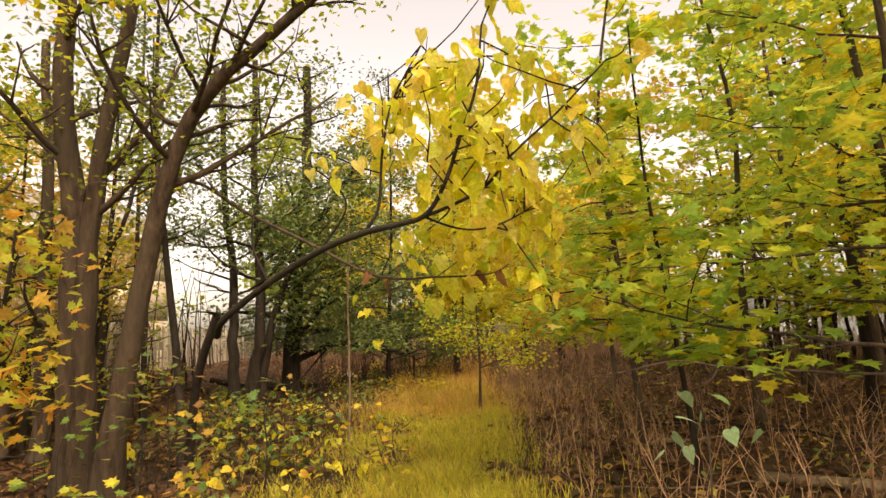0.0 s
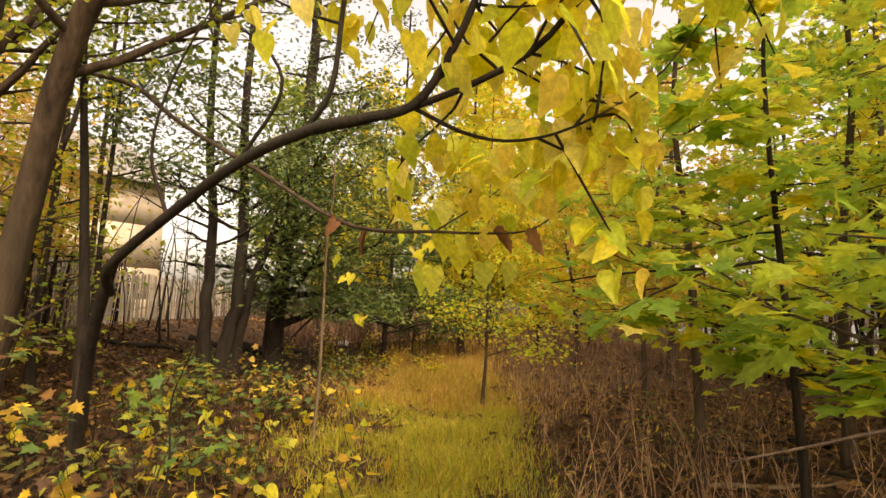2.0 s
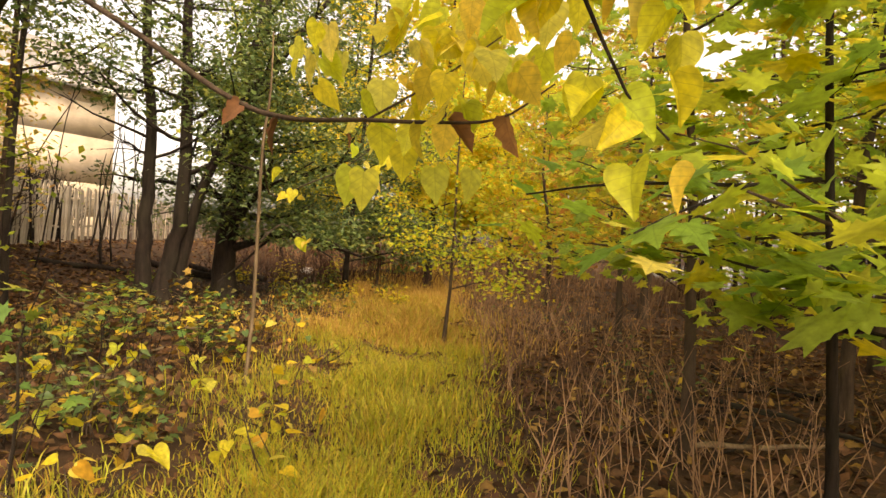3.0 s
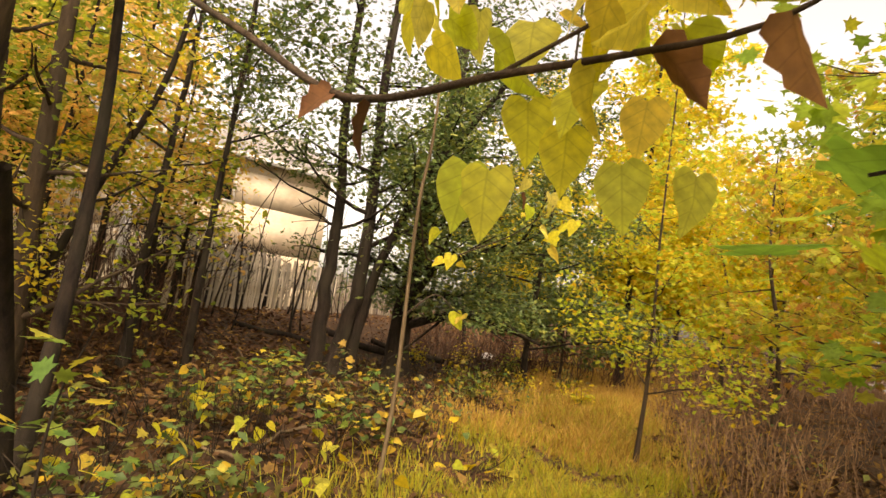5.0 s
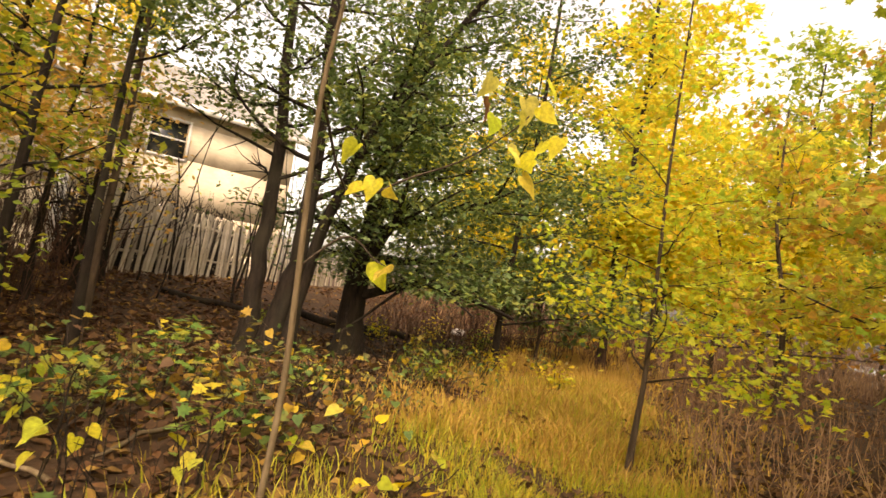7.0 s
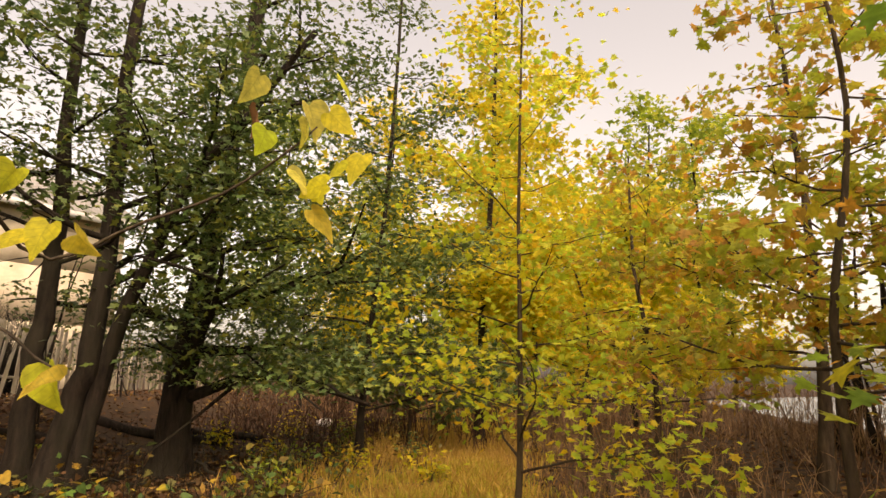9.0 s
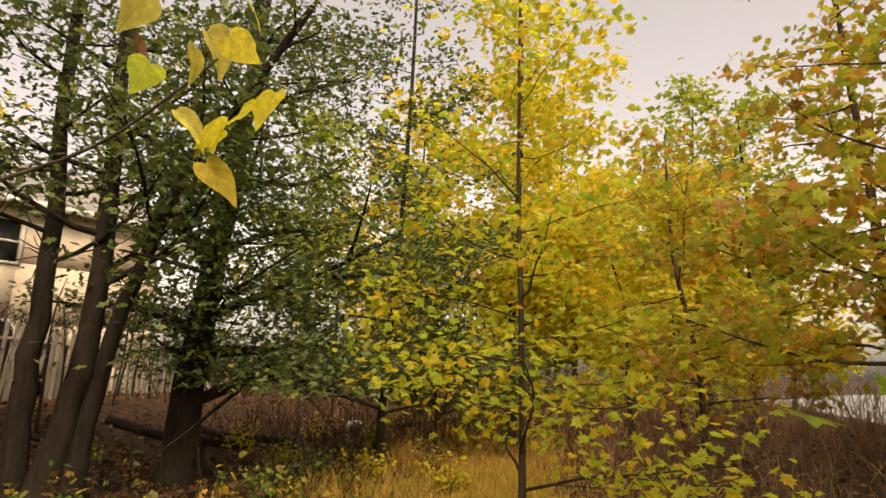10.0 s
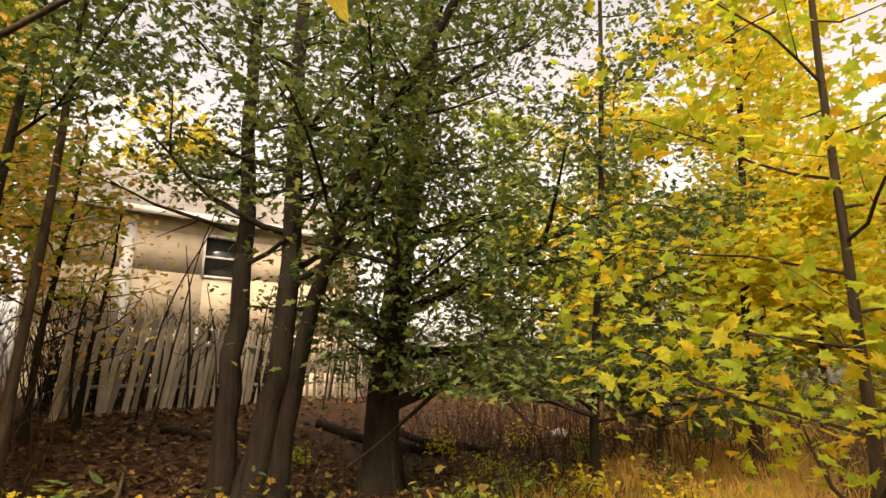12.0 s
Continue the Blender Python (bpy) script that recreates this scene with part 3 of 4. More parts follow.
tree("slanting_tree", "thin dark trunk slanting over the undergrowth", (-7.98, 7.87, 0.0), [(0.0, 0.0, 0.0), (0.0, 0.0, 0.35), (0.29, 0.15, 1.33), (0.83, 0.32, 2.59), (1.28, 0.45, 3.47), (1.58, 0.48, 4.56)], 0.07, 9, 1.8, 0.25, OVAL, 0.1, 900, M_far_yellow, M_bark_dark, 16, taper=0.4)
# dark oaks by the fence
tree("twin_trunk_oak", "slender dark oak trunk leaning out of a shared root", (-7.12, 12.4, 0.0), [(0, 0, 0), (0.02, 0.03, 0.9), (0.0, 0.06, 1.96), (0.01, 0.08, 3.2), (-0.25, 0.15, 5.1), (-0.3, 0.3, 8.5)], 0.145, 12, 2.4, 0.48, OAK, 0.125, 3800, M_oak, M_bark_dark, 21, taper=0.4, scatter=0.34, skirt=3.6)
tree("twin_trunk_oak", "forked dark oak trunk leaning towards the clearing", (-6.84, 12.6, 0), [(0, 0, 0), (0.1, 0.05, 0.9), (0.26, 0.1, 1.7), (0.28, 0.12, 3.2), (0.15, 0.15, 5.1), (0.15, 0.3, 8.5)], 0.165, 12, 2.4, 0.46, OAK, 0.125, 4000, M_oak, M_bark_dark, 22, taper=0.4, scatter=0.34, skirt=3.2)
tree("leaning_oak", "dark oak limb rising steeply over the clearing", (-6.68, 12.78, 0), [(0, 0, 0), (0.14, 0.02, 1.0), (0.3, 0.04, 1.86), (0.64, 0.05, 2.71), (1.08, 0.06, 3.7), (1.88, 0.08, 4.7), (2.6, 0.1, 5.6)], 0.115, 16, 2.6, 0.46, OAK, 0.125, 4600, M_oak, M_bark_dark, 23, taper=0.35, bias=(0.6, 0), scatter=0.32, skirt=1.6)
tree("stout_oak", "stout dark oak trunk under a drooping dark green crown", (-6.65, 14.4, 0), [(0, 0, 0), (0.05, 0, 1.2), (0.2, 0.1, 3), (0.5, 0.2, 6), (0.6, 0.2, 9)], 0.25, 22, 3.1, 0.20, OAK, 0.125, 16500, M_oak, M_bark_dark, 24, taper=0.4, tilt=0.42, rise=0.02, scatter=0.42, bias=(0.45, 0.15), skirt=1.2)
tree("bush_oak", "dark green oak with small leaves reaching low over the clearing", (-4.7, 16.6, 0), [(0, 0, 0), (0.1, 0, 2), (0.3, 0.1, 5), (0.4, 0.2, 9.5)], 0.07, 26, 3.1, 0.12, OAK, 0.13, 14500, M_oak, M_bark_dark, 25, taper=0.35, tilt=0.1, scatter=0.3, skirt=0.9)
# the yellow sapling in the clearing
tree("yellow_maple_sapling", "slender young maple with yellow and green leaves in the grass", (-1.42, 11.07, 0), [(0, 0, 0), (0.05, 0, 0.8), (0.06, 0.02, 1.6), (0.05, 0.03, 2.6), (0.08, 0.05, 4.2), (0.1, 0.05, 6.6)], 0.028, 30, 1.25, 0.19, MAPLE, 0.062, 3700, M_maple_sapling, M_bark, 31, taper=0.15, tilt=0.25, rise=0.02, scatter=0.17, profile=0.8)
# green maples on the other side
for k, (x, y, h, r, sp, cnt, mt, lb) in enumerate([
        (0.94, 7.3, 6.5, 0.045, 1.6, 1500, M_maple_green, "slender young maple with level sprays of green leaves"),
        (2.35, 4.4, 6.0, 0.05, 1.9, 1500, M_maple_green, "young maple with broad green leaves over dead weeds"),
        (2.6, 8.6, 7.0, 0.06, 2.0, 2000, M_maple_green, "green maple sapling with thin trunk beside the weeds"),
        (1.2, 12.6, 6.5, 0.05, 1.9, 1800, M_maple_orange, "small maple with orange and green autumn leaves"),
        (3.6, 6.6, 7.5, 0.07, 2.2, 1800, M_maple_green, "green-leaved maple with a straight grey trunk"),
        (4.4, 11.5, 8.0, 0.08, 2.3, 2000, M_maple_green, "maple with green leaves turning yellow"),
        (2.3, 16.6, 8.0, 0.10, 2.5, 3300, M_maple_orange, "maple with orange-brown thinning leaves"),
        (0.2, 17.5, 5.5, 0.06, 2.4, 2400, M_maple_orange, "low maple with orange and green leaves"),
        (-0.9, 21.0, 5.0, 0.06, 2.6, 2600, M_maple_yellow, "bushy yellow-leaved maple at the end of the clearing"),
        (4.6, 16.2, 8.5, 0.09, 2.6, 3000, M_maple_orange, "forked maple with orange-green leaves"),
        (5.6, 8.6, 8.0, 0.09, 2.5, 1200, M_maple_yellow, "yellowing maple deeper in the wood"),
        (6.2, 13.0, 8.5, 0.10, 2.6, 1300, M_maple_green, "tall green maple deeper in the wood"),
        (-4.4, 18.5, 3.2, 0.04, 1.6, 1600, M_oak, "dark green bush oak at the clearing's edge")]):
    tree("young_maple", lb, (x, y, float(lift(x, y))), [(0, 0, 0), (rng.normal(0, .06), rng.normal(0, .06), h * .3), (rng.normal(0, .15), rng.normal(0, .15), h * .6), (rng.normal(0, .25), rng.normal(0, .25), h)],
         r, 22, sp, 0.21 if y > 12 else 0.17, MAPLE, 0.125, int(cnt * 1.25), mt, M_bark, 40 + k, group="young maples", taper=0.25, tilt=0.1, rise=0.015, scatter=0.18, profile=0.6, level=1.5 if y < 12 else 0.8)

# ---------------------------------------------------------------- background wood
protos = []
for k, (mt, bk, h, r, sp, cnt, low) in enumerate([(M_far_green, M_bark_dark, 13, 0.14, 3.4, 4000, 0.18), (M_far_yellow, M_bark_dark, 12, 0.12, 3.2, 4000, 0.15), (M_far_green, M_bark_dark, 14, 0.15, 3.4, 3600, 0.28), (M_far_yellow, M_bark_dark, 9, 0.09, 2.8, 3700, 0.10)]):
    x, y = -6 + 4 * k, 36.0 + (k % 2) * 3
    protos.append(tree("forest_tree", "autumn tree with a thin dark trunk far off in the wood", (x, y, 0), [(0, 0, 0), (0.2, 0, h * .3), (0.1, 0.3, h * .6), (0.4, 0.2, h)], r, 16, sp, low, CLUMP, 0.36, cnt, mt, bk, 70 + k,
                       group="far trees", scatter=0.5, profile=0.5, sides=6, clear=False, tilt=0.4))
spots = [(-9, 29), (-3, 30), (-11, 35), (0.5, 27), (3.5, 33), (-15, 31), (-2, 44), (-13, 42), (-7, 47), (4, 45), (-18, 46), (-24, 20),
         (9, 14), (8, 19), (11, 9), (10, 4), (13, 16), (7, 4), (14, 22), (8, 1), (16, 11), (18, 17), (17, 5), (12, 20.5), (-12, 9.5), (-15, 6), (-13, 3), (-17, 11), (-10, 1), (-22, 12), (-19, 3), (1, 36), (-5, 33)]
for k, (x, y) in enumerate(spots):
    q = protos[[1, 1, 0, 3, 2, 0, 1, 2, 0, 1, 3][k % 11]]
    copy_thing(q, pose(x, y, float(lift(x, y)), 0, 0, k * 67.0) @ Matrix.Scale(rng.uniform(0.8, 1.15), 4))

# thin bare poles in the wood behind the weeds
for k in range(70):
    x, y = rng.uniform(4.2, 13), rng.uniform(6, 25)
    if k > 45:
        x, y = rng.uniform(-12, 2), rng.uniform(25, 36)
    h = rng.uniform(3, 6)
    ob = new("thin_trunk", mesh_data("thin_trunk", *tube(branch_line(rng, (0, 0, -0.1), (rng.normal(0, .06), rng.normal(0, .06), 1), h, 7, 0.04), np.linspace(rng.uniform(.03, .09), .02, 7), 6), M_bark_dark, True))
    ob.location = (x, y, float(lift(x, y)))
    tagged(ob, "thin dark bare trunk in the wood", "trunk", "thin trunks")

# ---------------------------------------------------------------- heart-leaved branches over the path
heart_meshes = []
for k in range(4):
    tv, tf = outline_leaf([(0.16, -0.10), (0.30, -0.09), (0.43, 0.02), (0.48, 0.18), (0.46, 0.34), (0.38, 0.52), (0.27, 0.68), (0.15, 0.83), (0.06, 0.93)], (0.08, 0.18, 0.4, 0.75)[k])
    tv = tv * np.array([0.84, 1, 1]) - np.array([0, 0, 1]) * (0.30 * np.abs(tv[:, 0:1]) ** 2 + 0.12 * tv[:, 1:2] ** 2)
    tv = tv + np.random.default_rng(k).normal(0, 0.012, tv.shape) * np.array([1, 1, 1.5])
    heart_meshes.append(mesh_data("leaf", tv, tf, M_heart_single, True))
brown_mesh = mesh_data("withered_leaf", *outline_leaf([(0.14, -0.04), (0.24, 0.1), (0.2, 0.24), (0.27, 0.38), (0.18, 0.55), (0.2, 0.68), (0.08, 0.86)], 0.8), M_brown_leaf, True)
pale_mesh = mesh_data("leaf", *HEART, M_pale_leaf, True)


def hang(parent, place, size, me, name="leaf", steep=70):
    """One leaf hung by its stalk end, tip down."""
    m = pose(*place, 0, 0, rng.uniform(0, 360)) @ pose(0, 0, 0, -steep + rng.normal(0, 24), rng.normal(0, 26), 0) @ Matrix.Scale(size, 4)
    put_world(new(name, me), m, parent)


def rod(name, parent, pts, r0, r1, mat, n=18, sides=7):
    line = smooth_line(pts, n)
    v, f = tube(line, np.linspace(r0, r1, n), sides)
    part(name, mesh_data(name, v - np.array(parent.location), f, mat, True), parent)
    return line


linden = thing("heart_leaved_tree", (-4.0, 6.0, 0), "tree with yellow heart-shaped leaves on arching branches over the path", "tree")
rod("trunk", linden, [(-4.0, 6.0, -0.1), (-3.85, 5.85, 0.5), (-3.6, 5.6, 1.2), (-3.19, 5.28, 1.8)], 0.055, 0.04, M_bark_dark)
rod("trunk", linden, [(-4.05, 6.02, -0.1), (-4.3, 6.3, 1.2), (-4.6, 6.5, 2.6), (-4.75, 6.5, 4.2), (-4.8, 6.6, 6.0)], 0.06, 0.02, M_bark_dark)
b1 = rod("branch", linden, [(-3.19, 5.28, 1.6), (-2.89, 4.9, 1.74), (-2.3, 4.6, 2.0), (-1.66, 4.2, 2.18), (-1.21, 3.95, 2.24), (-0.98, 3.9, 2.26), (-0.78, 3.9, 2.31), (-0.62, 3.85, 2.52), (-0.49, 3.8, 2.81), (-0.36, 3.8, 3.15), (-0.3, 3.85, 3.6)], 0.034, 0.007, M_bark_dark, 40)
b1b = rod("branch", linden, [(-1.21, 3.95, 2.23), (-0.8, 3.92, 2.3), (-0.38, 3.8, 2.42), (-0.16, 3.75, 2.62), (0.17, 3.72, 2.87), (0.5, 3.8, 3.2)], 0.016, 0.005, M_bark_dark)
b1c = rod("branch", linden, [(-1.26, 3.98, 2.23), (-1.12, 3.92, 2.4), (-1.07, 3.9, 2.78), (-1.0, 4.0, 3.2), (-0.8, 4.2, 3.7)], 0.014, 0.005, M_bark_dark)
b1d = rod("branch", linden, [(-0.8, 3.91, 2.3), (-0.61, 4.0, 2.22), (-0.42, 4.05, 2.2), (-0.19, 4.1, 2.27), (0.1, 4.15, 2.46), (0.35, 4.2, 2.8)], 0.009, 0.003, M_bark_dark)
b1e = rod("branch", linden, [(-1.68, 4.21, 2.17), (-1.42, 4.1, 2.49), (-1.74, 4.3, 2.85), (-2.2, 4.6, 3.1)], 0.010, 0.004, M_bark_dark)
rod("branch", linden, [(-2.3, 4.6, 2.0), (-2.5, 4.7, 2.4), (-2.45, 4.8, 2.9), (-2.2, 4.9, 3.5)], 0.012, 0.004, M_bark_dark)
b2 = rod("branch", linden, [(-4.73, 6.5, 3.7), (-4.0, 6.3, 3.45), (-3.35, 6.09, 3.02), (-2.49, 5.79, 2.55), (-1.8, 5.54, 2.16), (-1.41, 5.37, 2.03), (-0.98, 5.21, 2.0), (-0.69, 5.12, 1.98), (-0.42, 5.06, 1.99), (-0.22, 5.04, 2.12)], 0.024, 0.003, M_bark, 36)
b2b = rod("branch", linden, [(-0.98, 5.21, 2.0), (-0.7, 5.3, 2.2), (-0.45, 5.4, 2.42)], 0.006, 0.003, M_bark)
twig_lines = []
for k in range(64):
    src = (b1[24:], b1b[5:], b1c[6:], b1d[7:])[k % 4] if k < 34 else (b1[29:], b1b[9:], b1c[8:])[k % 3]
    a = src[rng.integers(0, len(src))]
    tl = branch_line(rng, a, (rng.normal(0.2, 0.6), rng.normal(0.45, 0.6), rng.normal(0.3, 0.45)), rng.uniform(0.4, 1.0), 5, 0.2, -0.05)
    v, f = tube(tl, np.linspace(0.007, 0.003, 5), 5)
    part("twig", mesh_data("twig", v - np.array(linden.location), f, M_bark_dark, True), linden)
    twig_lines.append(tl)
for k in range(560):
    tl = twig_lines[k % 64]
    a = tl[rng.integers(1, 5)] + rng.normal(0, 0.06, 3)
    if a[2] > 2.1 or abs(a[0] + 0.05 + 0.145 * a[1]) > 0.5:
        hang(linden, a - np.array([0, 0, 0.03]), rng.uniform(0.09, 0.15), heart_meshes[k % 4], steep=52)
for line, n0, cnt in ((b2, 20, 34), (b2b, 3, 40)):
    for k in range(cnt):
        a = line[rng.integers(n0, len(line))] + rng.normal(0, 0.07, 3) + np.array([0, rng.uniform(0, 0.25), rng.choice([0.1, 0.18, 0.28, 0.4])])
        hang(linden, a, rng.uniform(0.12, 0.18), heart_meshes[k % 4], steep=72)
# the heart pair and big single leaves that hang lowest
for k, (a, turn) in enumerate((((-1.05, 5.26, 1.8), 215), ((-1.0, 5.27, 1.79), 195), ((-0.71, 5.37, 1.83), 190), ((-0.56, 5.49, 1.84), 220), ((-0.86, 5.41, 1.93), 200), ((-0.97, 5.4, 2.01), 205), ((-0.7, 5.57, 2.06), 190))):
    put_world(new("leaf", heart_meshes[k % 2]), pose(*a, 0, 0, turn) @ pose(0, 0, 0, -80, 6 * (k % 3 - 1), 0) @ Matrix.Scale((0.165, 0.17, 0.16, 0.15)[k % 4], 4), linden)
for a in ((-0.62, 5.12, 2.0), (-1.45, 5.38, 2.02), (-1.7, 5.5, 2.12), (-0.4, 5.05, 2.0)):
    hang(linden, a, 0.17, brown_mesh, "withered_leaf", 82)

# pale thin sapling with sparse yellow leaves
cane = thing("pale_sapling", (-2.95, 8.2, 0), "pale thin sapling stem with a few hanging yellow leaves", "sapling")
c1 = rod("trunk", cane, [(-2.95, 8.2, -0.08), (-2.9, 8.2, 0.8), (-2.81, 8.02, 2.17), (-2.76, 8.02, 2.76), (-2.75, 8.0, 3.34)], 0.022, 0.008, M_cane)
c2 = rod("branch", cane, [tuple(c1[9]), (-2.99, 8.65, 1.86), (-2.65, 8.81, 2.02), (-2.37, 8.95, 2.18), (-2.11, 9.02, 2.39), (-2.03, 9.07, 2.5)], 0.009, 0.004, M_twig)
c3 = rod("branch", cane, [tuple(c1[6]), (-2.68, 8.25, 1.56), (-2.54, 8.34, 1.46), (-2.42, 8.32, 1.42)], 0.007, 0.003, M_twig)
for a in ((-1.93, 9.04, 2.71), (-1.95, 9.02, 2.54), (-2.06, 8.96, 2.48), (-2.06, 9.04, 2.59), (-2.22, 8.97, 2.46), (-1.84, 9.14, 2.38), (-1.95, 9.04, 2.22), (-2.11, 8.99, 2.26), (-2.02, 9.05, 2.11), (-2.27, 8.96, 2.72),
          (-2.0, 9.08, 2.22), (-1.94, 9.12, 2.35), (-2.71, 8.37, 1.87), (-2.57, 8.44, 1.88), (-2.65, 8.4, 1.91), (-2.52, 8.36, 1.44), (-2.42, 8.32, 1.40), (-2.76, 8.34, 2.09)):
    hang(cane, a, rng.uniform(0.12, 0.17), heart_meshes[rng.integers(1, 4)], steep=58)
hang(cane, (-2.32, 8.98, 2.58), 0.17, brown_mesh, "withered_leaf", 50)


# ---------------------------------------------------------------- undergrowth
def shrub(name, label, x, y, h, stems, n, size, mat, template=HEART, seed=0, spread=0.45, group="undergrowth shrubs"):
    r = np.random.default_rng(seed)
    top = thing(name, (x, y, float(lift(x, y))), label, "shrub", group)
    pts = []
    for _ in range(stems):
        bl = branch_line(r, (r.normal(0, 0.05), r.normal(0, 0.05), -0.03), (r.normal(0, spread), r.normal(0, spread), 1), h * r.uniform(0.6, 1.15), 6, 0.16)
        part("stem", mesh_data("stem", *tube(bl, np.linspace(0.007, 0.003, 6), 4), M_twig), top)
        pts.append(bl[2:])
    pts = np.concatenate(pts)
    pos = pts[r.integers(0, len(pts), n)] + r.normal(0, 0.11, (n, 3)) * np.array([1.2, 1.2, 0.6])
    pos[:, 2] = np.maximum(pos[:, 2], 0.04)
    pos = pos[clear_of_walk(pos + np.array(top.location), 0.5)]
    v, f = leaves(pos, size * r.uniform(0.6, 1.25, len(pos)), template, 1.1, 0.5, r)
    tagged(part("foliage", mesh_data("foliage", v, f, mat), top), kind="stuff")
    return top


r2 = np.random.default_rng(99)
k = 0
while k < 34:
    y = r2.uniform(3.0, 15)
    x = float(lane(y)) - 1.25 - abs(r2.normal(0.2, 1.6))
    if x < -8.5 or (x + 8) ** 2 + (y - 13) ** 2 < 0.6:
        continue
    kind = k % 3
    shrub("bramble_shrub", ("yellowing bramble shrub among fallen leaves", "green low shrub in the undergrowth", "thin shrub with yellow and green leaves")[kind], x, y,
          r2.uniform(0.35, 0.85), 5, int(r2.uniform(35, 90)), 0.085, (M_shrub, M_oak, M_shrub)[kind], (HEART, OVAL, MAPLE)[kind], 200 + k)
    k += 1
for k, (x, y) in enumerate([(-1.75, 6.15), (-2.0, 7.0), (-2.3, 5.3), (-2.9, 4.6), (-3.1, 6.4), (-3.6, 3.9), (-2.6, 9.2)]):
    shrub("yellow_leaved_shrub", "low shrub with large yellow leaves at the grass edge", x, y, 0.55, 4, 15, 0.1, M_heart, HEART, 300 + k, group="")
for k in range(16):
    y = r2.uniform(3, 17)
    x = float(lane(y)) + 2.0 + abs(r2.normal(0, 1.3))
    shrub("weed_shrub", "small green shrub between dead weeds", x, y, r2.uniform(0.4, 0.8), 4, 40, 0.08, M_shrub, OVAL, 330 + k)
for k, (x, y, h) in enumerate([(-6.6, 21.5, 0.7), (-5.3, 20.5, 0.5), (-4.9, 23, 0.6), (-7.4, 19.6, 0.7), (-6.2, 24, 0.8), (-5.6, 18.4, 0.5), (-7.6, 17.2, 0.6), (-5.4, 14.6, 0.45), (-4.6, 13.6, 0.4), (-6.0, 16.0, 0.5), (-5.0, 16.2, 0.5), (-8.6, 14.6, 0.5), (-4.2, 14.9, 0.5), (-3.6, 16.2, 0.5), (-5.2, 15.4, 0.45), (-3.0, 15.0, 0.4)]):
    shrub("clearing_shrub", "yellow-green bush at the far edge of the clearing", x, y, h, 7, 150, 0.09, (M_far_yellow, M_shrub, M_far_green)[k % 3], OVAL, 360 + k)

tree("yellow_tree", "tall yellow-green tree behind the clearing's end", (-3.2, 19.6, 0), [(0, 0, 0), (0.1, 0, 3), (0.3, 0.1, 7), (0.3, 0.2, 11)], 0.1, 20, 2.3, 0.25, OVAL, 0.19, 8000, M_far_yellow, M_bark_dark, 460, tilt=0.3, scatter=0.35)
n = 1300
x = rng.uniform(2.6, 13, n)
y = rng.uniform(17, 26, n)
weeds("wood_edge_brush", "dark brush stems at the edge of the water", np.stack([x, y, lift(x, y) - 0.03], 1), 0.5, 1.7, 0.011)
for k in range(34):
    x, y = rng.uniform(4.5, 11), rng.uniform(17, 24)
    ob = new("thin_trunk", mesh_data("thin_trunk", *tube(branch_line(rng, (0, 0, -0.3), (rng.normal(0, .06), rng.normal(0, .06), 1), rng.uniform(3, 6), 7, 0.04), np.linspace(rng.uniform(.03, .08), .02, 7), 6), M_bark_dark, True))
    ob.location = (x, y, float(lift(x, y)))
    tagged(ob, "thin dark bare trunk in the wood", "trunk", "thin trunks")

for k in range(16):
    y = rng.uniform(10.5, 21)
    x = -9.2 - 0.35 * (y - 12) + rng.uniform(-1.4, 0.6)
    ob = new("sapling_pole", mesh_data("sapling_pole", *tube(branch_line(rng, (0, 0, -0.1), (rng.normal(0, .12), rng.normal(0, .12), 1), rng.uniform(2, 4.5), 8, 0.06), np.linspace(rng.uniform(.015, .04), .008, 8), 6), M_bark_dark, True))
    ob.location = (x, y, float(lift(x, y)))
    tagged(ob, "thin bare sapling pole before the board fence", "sapling", "sapling poles")
for k, (x, y, h, cnt, mt) in enumerate([(-3.2, 4.5, 1.5, 75, M_shrub), (-2.8, 5.4, 1.2, 45, M_seedling), (-3.9, 5.1, 1.4, 60, M_shrub), (-3.5, 3.7, 1.2, 45, M_seedling),
                                        (-4.4, 8.0, 0.7, 45, M_seedling), (-3.6, 8.4, 0.6, 40, M_seedling), (-5.4, 9.6, 0.7, 70, M_seedling), (-6.2, 10.4, 0.6, 60, M_seedling), (-4.9, 10.8, 0.5, 50, M_seedling)]):
    tree("maple_seedling", "knee-high maple seedling with green leaves" if mt is M_seedling else "knee-high maple seedling with yellow and green leaves", (x, y, float(lift(x, y))), [(0, 0, 0), (0.05, 0, h * 0.4), (0, 0.05, h * 0.7), (0.1, 0.1, h)], 0.010, 8, 0.5, 0.3, MAPLE, 0.10, cnt, mt, M_bark_dark, 470 + k, tilt=0.2, scatter=0.09, level=1.8, group="maple seedlings")


